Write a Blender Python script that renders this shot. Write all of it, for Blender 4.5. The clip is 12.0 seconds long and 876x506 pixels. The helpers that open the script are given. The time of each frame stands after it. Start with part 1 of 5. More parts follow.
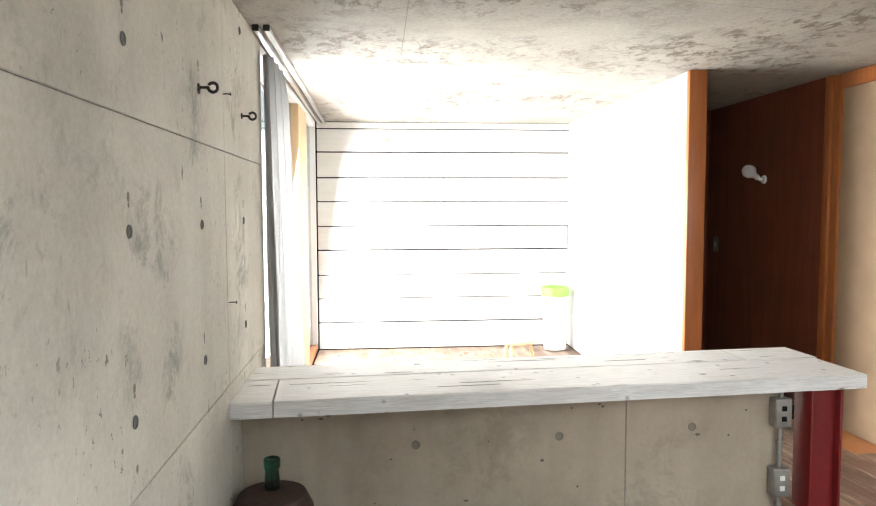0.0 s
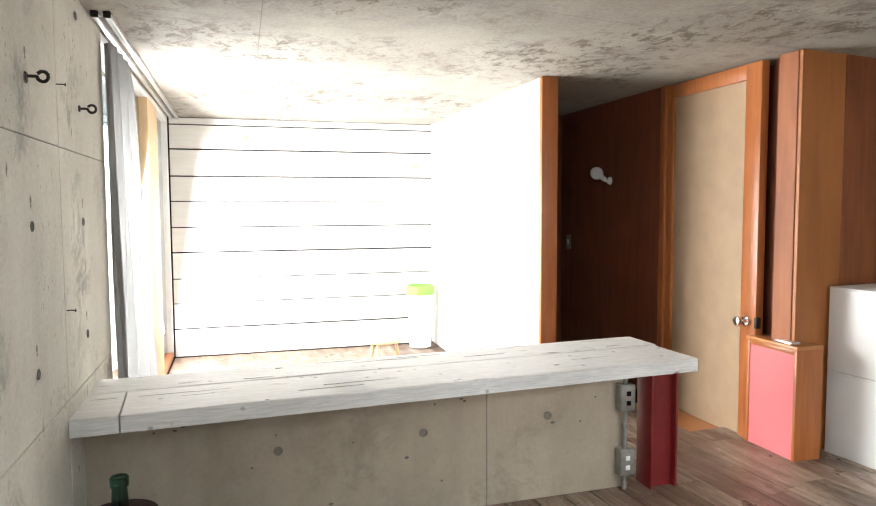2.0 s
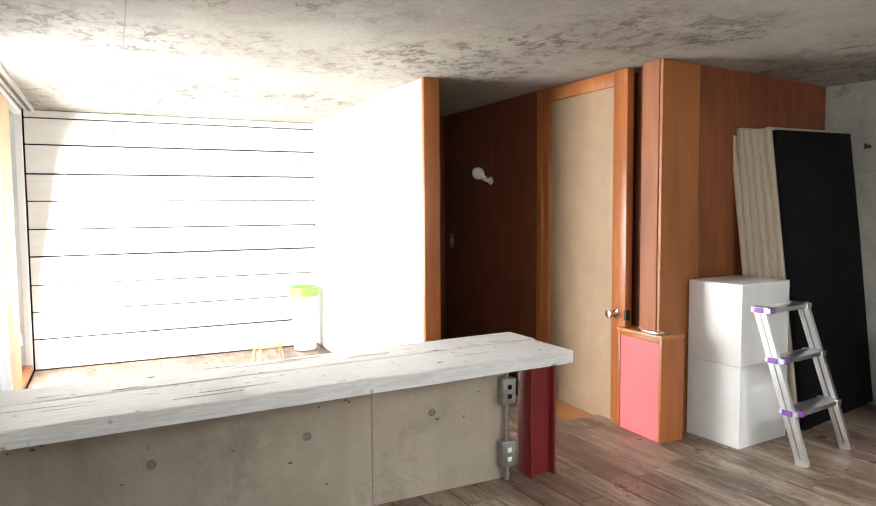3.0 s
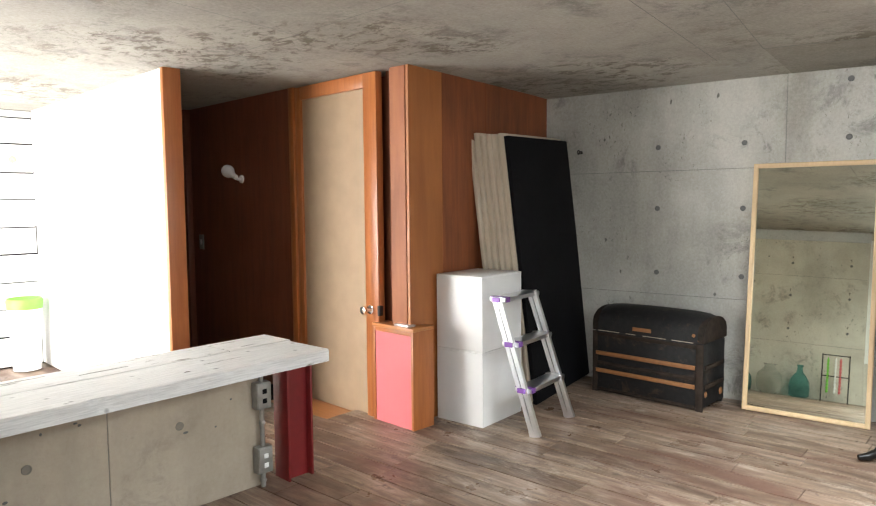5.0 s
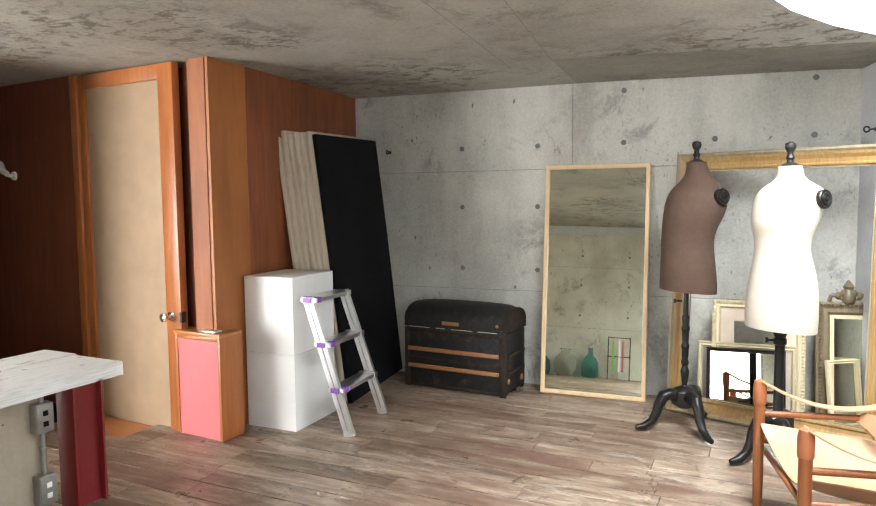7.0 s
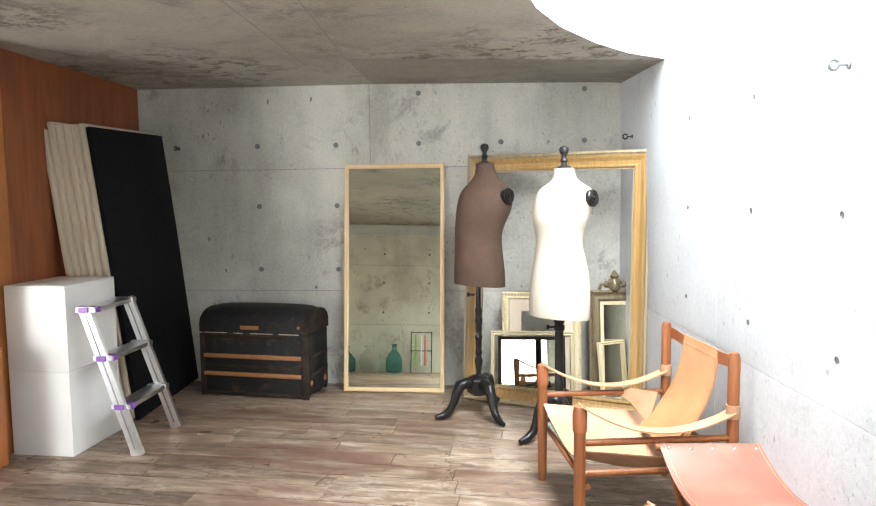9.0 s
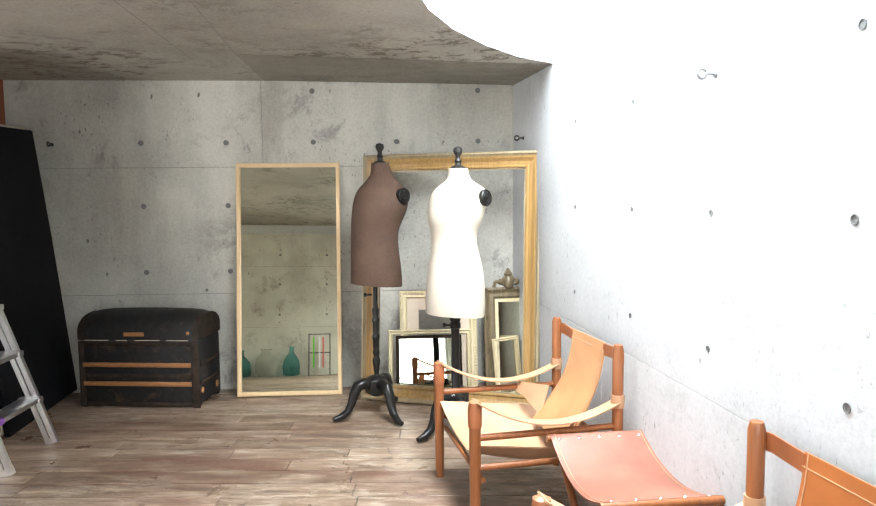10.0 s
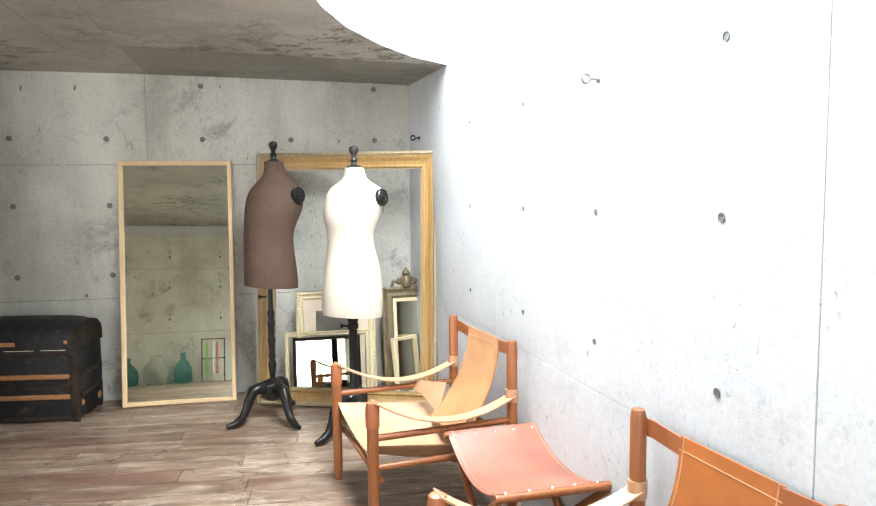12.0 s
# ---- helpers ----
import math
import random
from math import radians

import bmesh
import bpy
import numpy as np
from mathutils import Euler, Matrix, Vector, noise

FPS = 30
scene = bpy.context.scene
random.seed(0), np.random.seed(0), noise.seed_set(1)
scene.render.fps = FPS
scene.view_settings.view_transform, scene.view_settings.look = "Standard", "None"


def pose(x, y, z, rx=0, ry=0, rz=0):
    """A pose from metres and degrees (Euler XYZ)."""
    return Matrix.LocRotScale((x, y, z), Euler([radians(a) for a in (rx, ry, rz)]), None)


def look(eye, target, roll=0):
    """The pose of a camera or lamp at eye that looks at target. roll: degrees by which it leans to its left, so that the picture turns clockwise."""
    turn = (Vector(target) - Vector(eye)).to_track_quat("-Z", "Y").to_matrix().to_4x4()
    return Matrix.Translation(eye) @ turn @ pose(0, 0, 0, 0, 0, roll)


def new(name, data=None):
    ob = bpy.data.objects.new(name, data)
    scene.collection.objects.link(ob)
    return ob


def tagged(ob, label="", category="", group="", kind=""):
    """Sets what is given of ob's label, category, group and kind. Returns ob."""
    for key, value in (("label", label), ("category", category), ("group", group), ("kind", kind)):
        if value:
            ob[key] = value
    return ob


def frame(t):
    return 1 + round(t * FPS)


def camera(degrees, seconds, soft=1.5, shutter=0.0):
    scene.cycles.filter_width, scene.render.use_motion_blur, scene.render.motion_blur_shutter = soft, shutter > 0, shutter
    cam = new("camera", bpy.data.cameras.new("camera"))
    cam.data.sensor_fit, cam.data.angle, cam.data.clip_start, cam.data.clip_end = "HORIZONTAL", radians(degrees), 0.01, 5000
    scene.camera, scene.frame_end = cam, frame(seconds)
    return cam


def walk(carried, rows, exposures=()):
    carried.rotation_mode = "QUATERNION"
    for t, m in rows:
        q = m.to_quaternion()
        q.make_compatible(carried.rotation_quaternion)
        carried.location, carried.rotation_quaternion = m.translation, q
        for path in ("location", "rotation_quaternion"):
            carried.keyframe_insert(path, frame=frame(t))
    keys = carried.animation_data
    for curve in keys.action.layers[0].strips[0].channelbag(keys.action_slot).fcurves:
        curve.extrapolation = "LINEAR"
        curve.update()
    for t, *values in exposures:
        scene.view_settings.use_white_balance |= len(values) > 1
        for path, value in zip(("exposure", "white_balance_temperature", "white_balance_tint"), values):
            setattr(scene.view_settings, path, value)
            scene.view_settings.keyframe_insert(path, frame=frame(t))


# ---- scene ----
cam = camera(65.4, 12.0, soft=1.15)

# The camera turns on a stand: its lens sits a little ahead of the axis it turns on.
AHEAD, ASIDE, EYE = 0.111, -0.012, 1.30
TURN = [  # seconds, yaw, pitch, roll
    (0.0, -5.17, -3.81, 0.17),
    (0.5, -5.67, -3.82, 0.13),
    (1.0, -9.06, -3.85, 0.14),
    (1.5, -12.68, -3.85, 0.22),
    (2.0, -16.31, -3.87, 0.24),
    (2.5, -20.88, -3.92, 0.28),
    (3.0, -25.80, -3.96, 0.37),
    (3.5, -30.90, -4.02, 0.42),
    (5.5, -49.87, -4.25, 0.52),
    (6.0, -53.56, -4.32, 0.55),
    (6.5, -57.58, -4.37, 0.58),
    (8.5, -72.41, -4.58, 0.63),
    (9.0, -77.46, -4.66, 0.63),
    (9.5, -81.48, -4.70, 0.61),
    (10.0, -85.93, -4.78, 0.57),
    (10.5, -89.90, -4.83, 0.55),
    (11.0, -92.41, -4.86, 0.50),
    (11.5, -94.21, -4.90, 0.53),
    (12.0, -94.33, -4.90, 0.54),
]


def stand(yaw, pitch, roll):
    a = radians(yaw)
    x, y = -math.sin(a) * AHEAD + math.cos(a) * ASIDE, math.cos(a) * AHEAD + math.sin(a) * ASIDE
    return pose(x, y, EYE, 90 + pitch, roll, yaw)


walk(cam, [(t, stand(yaw, pitch, roll)) for t, yaw, pitch, roll in TURN],
     exposures=[(0.0, 0.64), (2.5, 0.57), (3.5, 0.57), (5.5, 0.62), (6.5, 0.66), (8.5, 0.66), (12.0, 0.57)])

# ---- light: sky, a big window beside the plank wall, two added fill lamps ----
world = bpy.data.worlds.new("sky")
scene.world = world
world.use_nodes = True
wn = world.node_tree
sky = wn.nodes.new("ShaderNodeTexSky")
sky.sky_type, sky.sun_disc = "NISHITA", False
sky.sun_elevation, sky.sun_rotation = radians(50), radians(250)
wn.links.new(sky.outputs[0], wn.nodes["Background"].inputs[0])
wn.nodes["Background"].inputs[1].default_value = 0.12


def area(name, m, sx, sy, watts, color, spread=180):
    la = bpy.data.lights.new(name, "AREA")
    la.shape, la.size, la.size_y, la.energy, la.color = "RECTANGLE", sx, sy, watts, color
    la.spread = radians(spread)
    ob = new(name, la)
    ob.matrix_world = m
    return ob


# daylight through the window opening; then an added lamp hung low in the roofless void
area("window_daylight", look((-0.66, 4.93, 1.0), (3, 4.4, 0.45)), 2.8, 1.5, 202, (0.985, 0.985, 1.0), 172)
area("void_fill", look((2.45, -0.24, 2.62), (2.45, 0.36, 1.0)), 2.3, 0.5, 185, (0.87, 0.945, 1.0))
# added lamp in an unseen back window, brightens far wall and floor
area("back_fill", look((-0.64, -0.1, 1.25), (3, 0.5, 0.35)), 1.65, 1.4, 18, (0.95, 0.98, 1.0), 130)

# ---- materials ----
def node(nt, kind, **kw):
    n = nt.nodes.new(kind)
    for k, v in kw.items():
        n.inputs[k].default_value = v
    return n


def ramp(nt, fac, stops):
    r = nt.nodes.new("ShaderNodeValToRGB")
    e = r.color_ramp.elements
    while len(e) < len(stops):
        e.new(0.5)
    for s, (p, c) in zip(e, stops):
        s.position, s.color = p, (*c, 1) if len(c) == 3 else c
    nt.links.new(fac, r.inputs[0])
    return r.outputs[0]


def mix(nt, fac, a, b, kind="MIX"):
    m = nt.nodes.new("ShaderNodeMix")
    m.data_type, m.blend_type = "RGBA", kind
    for sock, v in ((m.inputs[0], fac), (m.inputs[6], a), (m.inputs[7], b)):
        if isinstance(v, (int, float)):
            sock.default_value = v
        elif isinstance(v, tuple):
            sock.default_value = (*v, 1)
        else:
            nt.links.new(v, sock)
    return m.outputs[2]


def base(name, rough=0.6, metal=0.0):
    m = bpy.data.materials.new(name)
    m.use_nodes = True
    nt = m.node_tree
    b = nt.nodes["Principled BSDF"]
    b.inputs["Roughness"].default_value, b.inputs["Metallic"].default_value = rough, metal
    return m, nt, b


def coords(nt, scale=(1, 1, 1), world_space=False):
    mp = nt.nodes.new("ShaderNodeMapping")
    mp.inputs["Scale"].default_value = scale
    if world_space:
        g = nt.nodes.new("ShaderNodeNewGeometry")
        nt.links.new(g.outputs["Position"], mp.inputs[0])
    else:
        g = nt.nodes.new("ShaderNodeTexCoord")
        nt.links.new(g.outputs["Object"], mp.inputs[0])
    return mp.outputs[0]


def noise_tex(nt, vec, scale, detail=4.0, rough=0.55, dist=0.0):
    n = node(nt, "ShaderNodeTexNoise", Scale=scale, Detail=detail, Roughness=rough, Distortion=dist)
    nt.links.new(vec, n.inputs["Vector"])
    return n.outputs[0]


def bump(nt, b, height, strength=0.2, dist=0.01):
    bp = node(nt, "ShaderNodeBump", Strength=strength, Distance=dist)
    nt.links.new(height, bp.inputs["Height"])
    nt.links.new(bp.outputs[0], b.inputs["Normal"])


def plain(name, color, rough=0.5, metal=0.0, vary=0.12, scale=30.0, bumpy=0.05):
    """One colour with fine and coarse unevenness."""
    m, nt, b = base(name, rough, metal)
    v = coords(nt)
    f = noise_tex(nt, v, scale)
    g = noise_tex(nt, v, scale * 0.12, 3)
    lo, hi = tuple(c * (1 - vary) for c in color), tuple(min(1, c * (1 + vary)) for c in color)
    c1 = ramp(nt, f, ((0.3, lo), (0.7, hi)))
    c2 = mix(nt, 0.35, c1, ramp(nt, g, ((0.35, lo), (0.65, hi))))
    nt.links.new(c2, b.inputs["Base Color"])
    if bumpy:
        bump(nt, b, f, bumpy, 0.003)
    return m


def concrete(name, light, dark, blotch=0.5, flakes=0.0, pits=1.0, stain=None, mottled=0.95, fine=0.15):
    """Fair-faced concrete: cloudy patches, fine grain, air pits and, where told, dark flaked patches."""
    m, nt, b = base(name, 0.75)
    v = coords(nt, world_space=True)
    cloud = noise_tex(nt, v, 1.3, 6, 0.6, 0.3)
    streak = noise_tex(nt, coords(nt, (5, 5, 0.7), True), 1.2, 4, 0.6)
    grain = noise_tex(nt, v, 60, 4, 0.7)
    c = ramp(nt, cloud, ((0.38, dark), (0.62, light)))
    mottle = noise_tex(nt, v, 4.5, 9, 0.78, 0.5)
    patch = node(nt, "ShaderNodeMath")
    patch.operation = "MULTIPLY"
    nt.links.new(ramp(nt, mottle, ((0.50, (0, 0, 0)), (0.60, (1, 1, 1)))), patch.inputs[0])
    nt.links.new(ramp(nt, noise_tex(nt, v, 1.9, 3), ((0.46, (0, 0, 0)), (0.60, (mottled, mottled, mottled)))), patch.inputs[1])
    c = mix(nt, patch.outputs[0], c, tuple(x * 0.48 for x in dark))
    if stain:
        # one damp run down the wall at a given y, from the ceiling to a given height
        sep = nt.nodes.new("ShaderNodeSeparateXYZ")
        g2 = nt.nodes.new("ShaderNodeNewGeometry")
        nt.links.new(g2.outputs["Position"], sep.inputs[0])
        off = node(nt, "ShaderNodeMath")
        off.operation = "MULTIPLY_ADD"
        nt.links.new(noise_tex(nt, v, 5, 4), off.inputs[0])
        off.inputs[1].default_value = 0.22
        nt.links.new(sep.outputs["Y"], off.inputs[2])
        dist = node(nt, "ShaderNodeMath")
        dist.operation = "SUBTRACT"
        nt.links.new(off.outputs[0], dist.inputs[0])
        dist.inputs[1].default_value = stain[0] + 0.11
        ab = node(nt, "ShaderNodeMath")
        ab.operation = "ABSOLUTE"
        nt.links.new(dist.outputs[0], ab.inputs[0])
        across = ramp(nt, ab.outputs[0], ((0.02, (0.8, 0.8, 0.8)), (0.11, (0, 0, 0))))
        zr = nt.nodes.new("ShaderNodeMapRange")
        zr.inputs["From Min"].default_value, zr.inputs["From Max"].default_value = stain[1], stain[1] + 0.35
        nt.links.new(sep.outputs["Z"], zr.inputs[0])
        st = node(nt, "ShaderNodeMath")
        st.operation = "MULTIPLY"
        nt.links.new(across, st.inputs[0])
        nt.links.new(zr.outputs[0], st.inputs[1])
        c = mix(nt, st.outputs[0], c, (0.20, 0.175, 0.135))
    c = mix(nt, 0.35 * blotch, c, ramp(nt, streak, ((0.35, dark), (0.6, light))))
    c = mix(nt, fine, c, ramp(nt, grain, ((0.3, (0.15, 0.15, 0.14)), (0.7, (0.75, 0.75, 0.72)))))
    if flakes:
        fv = coords(nt, (1.6, 1.0, 1.0), True)
        f1 = noise_tex(nt, fv, 8.0, 10, 0.78, 0.4)
        f2 = noise_tex(nt, v, 0.9, 3, 0.5)
        p = node(nt, "ShaderNodeMath")
        p.operation = "MULTIPLY"
        nt.links.new(ramp(nt, f1, ((0.505, (0, 0, 0)), (0.575, (1, 1, 1)))), p.inputs[0])
        nt.links.new(ramp(nt, f2, ((0.43, (0, 0, 0)), (0.56, (1, 1, 1)))), p.inputs[1])
        q = node(nt, "ShaderNodeMath")
        q.operation = "MULTIPLY"
        q.inputs[1].default_value = flakes
        nt.links.new(p.outputs[0], q.inputs[0])
        c = mix(nt, q.outputs[0], c, (0.13, 0.11, 0.082))
    clump = ramp(nt, noise_tex(nt, v, 2.3, 3), ((0.45, (0, 0, 0)), (0.60, (1, 1, 1))))
    for size, radius, share in ((7.0, 0.06, 0.36), (15.0, 0.11, 0.32), (38.0, 0.17, 0.30)):
        vo = node(nt, "ShaderNodeTexVoronoi", Scale=size)
        wob = nt.nodes.new("ShaderNodeVectorMath")
        wob.operation = "MULTIPLY_ADD"
        wn2 = node(nt, "ShaderNodeTexNoise", Scale=size * 3)
        nt.links.new(v, wn2.inputs["Vector"])
        nt.links.new(wn2.outputs["Color"], wob.inputs[0])
        wob.inputs[1].default_value = (0.03, 0.03, 0.03)
        nt.links.new(coords(nt, (1, 1, 0.55), True), wob.inputs[2])
        nt.links.new(wob.outputs[0], vo.inputs["Vector"])
        near = ramp(nt, vo.outputs["Distance"], ((radius * 0.7, (1, 1, 1)), (radius * 1.2, (0, 0, 0))))
        pick = ramp(nt, vo.outputs["Color"], ((share, (0, 0, 0)), (share + 0.02, (1, 1, 1))))
        pit = node(nt, "ShaderNodeMath")
        pit.operation = "MULTIPLY"
        nt.links.new(near, pit.inputs[0])
        nt.links.new(pick, pit.inputs[1])
        pit2 = node(nt, "ShaderNodeMath")
        pit2.operation = "MULTIPLY"
        pit2.inputs[1].default_value = 0.85 * pits
        nt.links.new(pit.outputs[0], pit2.inputs[0])
        last = pit2.outputs[0]
        if size > 10:
            pit3 = node(nt, "ShaderNodeMath")
            pit3.operation = "MULTIPLY"
            nt.links.new(last, pit3.inputs[0])
            nt.links.new(clump, pit3.inputs[1])
            last = pit3.outputs[0]
        c = mix(nt, last, c, tuple(x * 0.3 for x in dark))
    nt.links.new(c, b.inputs["Base Color"])
    bump(nt, b, mix(nt, 0.5, cloud, grain), 0.25, 0.006)
    return m


def wood(name, light, dark, along="y", rough=0.45, grain=1.0, stretch=14.0, random_tint=0.0, worn=None, worn_at=(0.48, 0.66)):
    """Timber: long grain along one axis of the object, two scales of it, and worn patches where told."""
    m, nt, b = base(name, rough)
    s = {"x": (1, stretch, stretch), "y": (stretch, 1, stretch), "z": (stretch, stretch, 1)}[along]
    oi = nt.nodes.new("ShaderNodeObjectInfo")
    mp = nt.nodes.new("ShaderNodeMapping")
    mp.inputs["Scale"].default_value = s
    tc = nt.nodes.new("ShaderNodeTexCoord")
    add = node(nt, "ShaderNodeVectorMath")
    add.operation = "MULTIPLY_ADD"
    comb = nt.nodes.new("ShaderNodeCombineXYZ")
    for i in range(3):
        nt.links.new(oi.outputs["Random"], comb.inputs[i])
    nt.links.new(comb.outputs[0], add.inputs[0])
    add.inputs[1].default_value = (13, 29, 17)
    nt.links.new(tc.outputs["Object"], add.inputs[2])
    nt.links.new(add.outputs[0], mp.inputs[0])
    f = noise_tex(nt, mp.outputs[0], 3.0 * grain, 7, 0.65, 0.25)
    g = noise_tex(nt, add.outputs[0], 1.7, 3)
    c = ramp(nt, f, ((0.28, dark), (0.5, tuple((p + q) / 2 for p, q in zip(light, dark))), (0.72, light)))
    c = mix(nt, 0.3, c, ramp(nt, g, ((0.3, dark), (0.7, light))))
    if worn:
        tiny = nt.nodes.new("ShaderNodeMapping")
        tiny.inputs["Scale"].default_value = (160, 9, 160) if along == "y" else (9, 160, 160)
        nt.links.new(add.outputs[0], tiny.inputs[0])
        c = mix(nt, 0.35, c, ramp(nt, noise_tex(nt, tiny.outputs[0], 1.0, 4, 0.7), ((0.32, (0.35, 0.35, 0.35)), (0.62, (1.1, 1.1, 1.1)))), "MULTIPLY")
        vk = node(nt, "ShaderNodeTexVoronoi", Scale=9.0)
        nt.links.new(add.outputs[0], vk.inputs["Vector"])
        c = mix(nt, ramp(nt, vk.outputs["Distance"], ((0.05, (0.8, 0.8, 0.8)), (0.12, (0, 0, 0)))), c, tuple(x * 0.35 for x in dark))
    if random_tint:
        h = nt.nodes.new("ShaderNodeHueSaturation")
        mr = nt.nodes.new("ShaderNodeMapRange")
        mr.inputs["To Min"].default_value, mr.inputs["To Max"].default_value = 1 - random_tint, 1 + random_tint
        nt.links.new(oi.outputs["Random"], mr.inputs[0])
        nt.links.new(mr.outputs[0], h.inputs["Value"])
        nt.links.new(c, h.inputs["Color"])
        c = h.outputs[0]
    if worn:
        wv = coords(nt, (24, 2.0, 24) if along == "y" else (1.6, 9, 9), True)
        w = ramp(nt, noise_tex(nt, wv, 1.6, 6, 0.7, 0.3), ((worn_at[0], (0, 0, 0)), (worn_at[1], (1, 1, 1))))
        area_mask = ramp(nt, noise_tex(nt, coords(nt, (1, 1, 1), True), 1.1, 3), ((0.40, (0.15, 0.15, 0.15)), (0.60, (1, 1, 1))))
        wm = node(nt, "ShaderNodeMath")
        wm.operation = "MULTIPLY"
        nt.links.new(w, wm.inputs[0])
        nt.links.new(area_mask, wm.inputs[1])
        c = mix(nt, wm.outputs[0], c, worn)
    nt.links.new(c, b.inputs["Base Color"])
    bump(nt, b, f, 0.18, 0.004)
    return m


def floor_wood():
    """Old stained boards: dark brown, rubbed pale along the grain and at the edges, part glossy and part dull."""
    m, nt, b = base("worn_floorboard", 0.4)
    oi = nt.nodes.new("ShaderNodeObjectInfo")
    comb = nt.nodes.new("ShaderNodeCombineXYZ")
    for i in range(3):
        nt.links.new(oi.outputs["Random"], comb.inputs[i])
    tc = nt.nodes.new("ShaderNodeTexCoord")
    add = node(nt, "ShaderNodeVectorMath")
    add.operation = "MULTIPLY_ADD"
    nt.links.new(comb.outputs[0], add.inputs[0])
    add.inputs[1].default_value = (13, 29, 17)
    nt.links.new(tc.outputs["Object"], add.inputs[2])

    def stretched(sx, sy):
        mp = nt.nodes.new("ShaderNodeMapping")
        mp.inputs["Scale"].default_value = (sx, sy, 1)
        nt.links.new(add.outputs[0], mp.inputs[0])
        return mp.outputs[0]

    fine = noise_tex(nt, stretched(90, 5), 1.0, 5, 0.7, 0.3)
    mid = noise_tex(nt, stretched(16, 2.2), 1.0, 6, 0.7, 0.6)
    c = ramp(nt, mid, ((0.30, (0.080, 0.050, 0.032)), (0.52, (0.225, 0.157, 0.108)), (0.72, (0.43, 0.34, 0.258))))
    c = mix(nt, 0.55, c, ramp(nt, fine, ((0.32, (0.55, 0.53, 0.51)), (0.66, (1.1, 1.1, 1.1)))), "MULTIPLY")
    tone = ramp(nt, oi.outputs["Random"], ((0.0, (0.74, 0.70, 0.67)), (0.5, (1.0, 0.98, 0.97)), (1.0, (1.28, 1.29, 1.31))))
    c = mix(nt, 1.0, c, tone, "MULTIPLY")
    wv = coords(nt, (1, 1, 1), True)
    zone = ramp(nt, noise_tex(nt, wv, 1.2, 4, 0.6), ((0.42, (0, 0, 0)), (0.58, (1, 1, 1))))
    rub = ramp(nt, noise_tex(nt, coords(nt, (22, 6, 1), True), 1.0, 9, 0.8, 0.8), ((0.48, (0, 0, 0)), (0.66, (0.8, 0.8, 0.8))))
    w = node(nt, "ShaderNodeMath")
    w.operation = "MULTIPLY"
    nt.links.new(zone, w.inputs[0])
    nt.links.new(rub, w.inputs[1])
    c = mix(nt, w.outputs[0], c, (0.46, 0.385, 0.31))
    spots = ramp(nt, noise_tex(nt, wv, 9.0, 7, 0.75, 0.4), ((0.58, (0, 0, 0)), (0.66, (0.8, 0.8, 0.8))))
    c = mix(nt, spots, c, (0.06, 0.034, 0.022))
    ruddy = ramp(nt, noise_tex(nt, coords(nt, (3.5, 1, 1), True), 1.1, 5, 0.65, 0.4), ((0.49, (0, 0, 0)), (0.66, (0.85, 0.85, 0.85))))
    c = mix(nt, ruddy, c, (0.115, 0.056, 0.037))
    nt.links.new(c, b.inputs["Base Color"])
    r = ramp(nt, noise_tex(nt, wv, 3.5, 5, 0.65), ((0.35, (0.26, 0.26, 0.26)), (0.65, (0.55, 0.55, 0.55))))
    nt.links.new(r, b.inputs["Roughness"])
    bump(nt, b, mix(nt, 0.5, fine, mid), 0.15, 0.003)
    return m


def leather(name, color, rough=0.42):
    m, nt, b = base(name, rough)
    v = coords(nt)
    big, fine = noise_tex(nt, v, 5, 4), noise_tex(nt, v, 260, 3)
    c = ramp(nt, big, ((0.3, tuple(x * 0.72 for x in color)), (0.7, tuple(min(1, x * 1.2) for x in color))))
    nt.links.new(c, b.inputs["Base Color"])
    bump(nt, b, fine, 0.15, 0.001)
    return m


def glass(name, color, rough=0.02):
    m, nt, b = base(name, rough)
    b.inputs["Base Color"].default_value = (*color, 1)
    b.inputs["Transmission Weight"].default_value = 1.0
    b.inputs["IOR"].default_value = 1.45
    return m


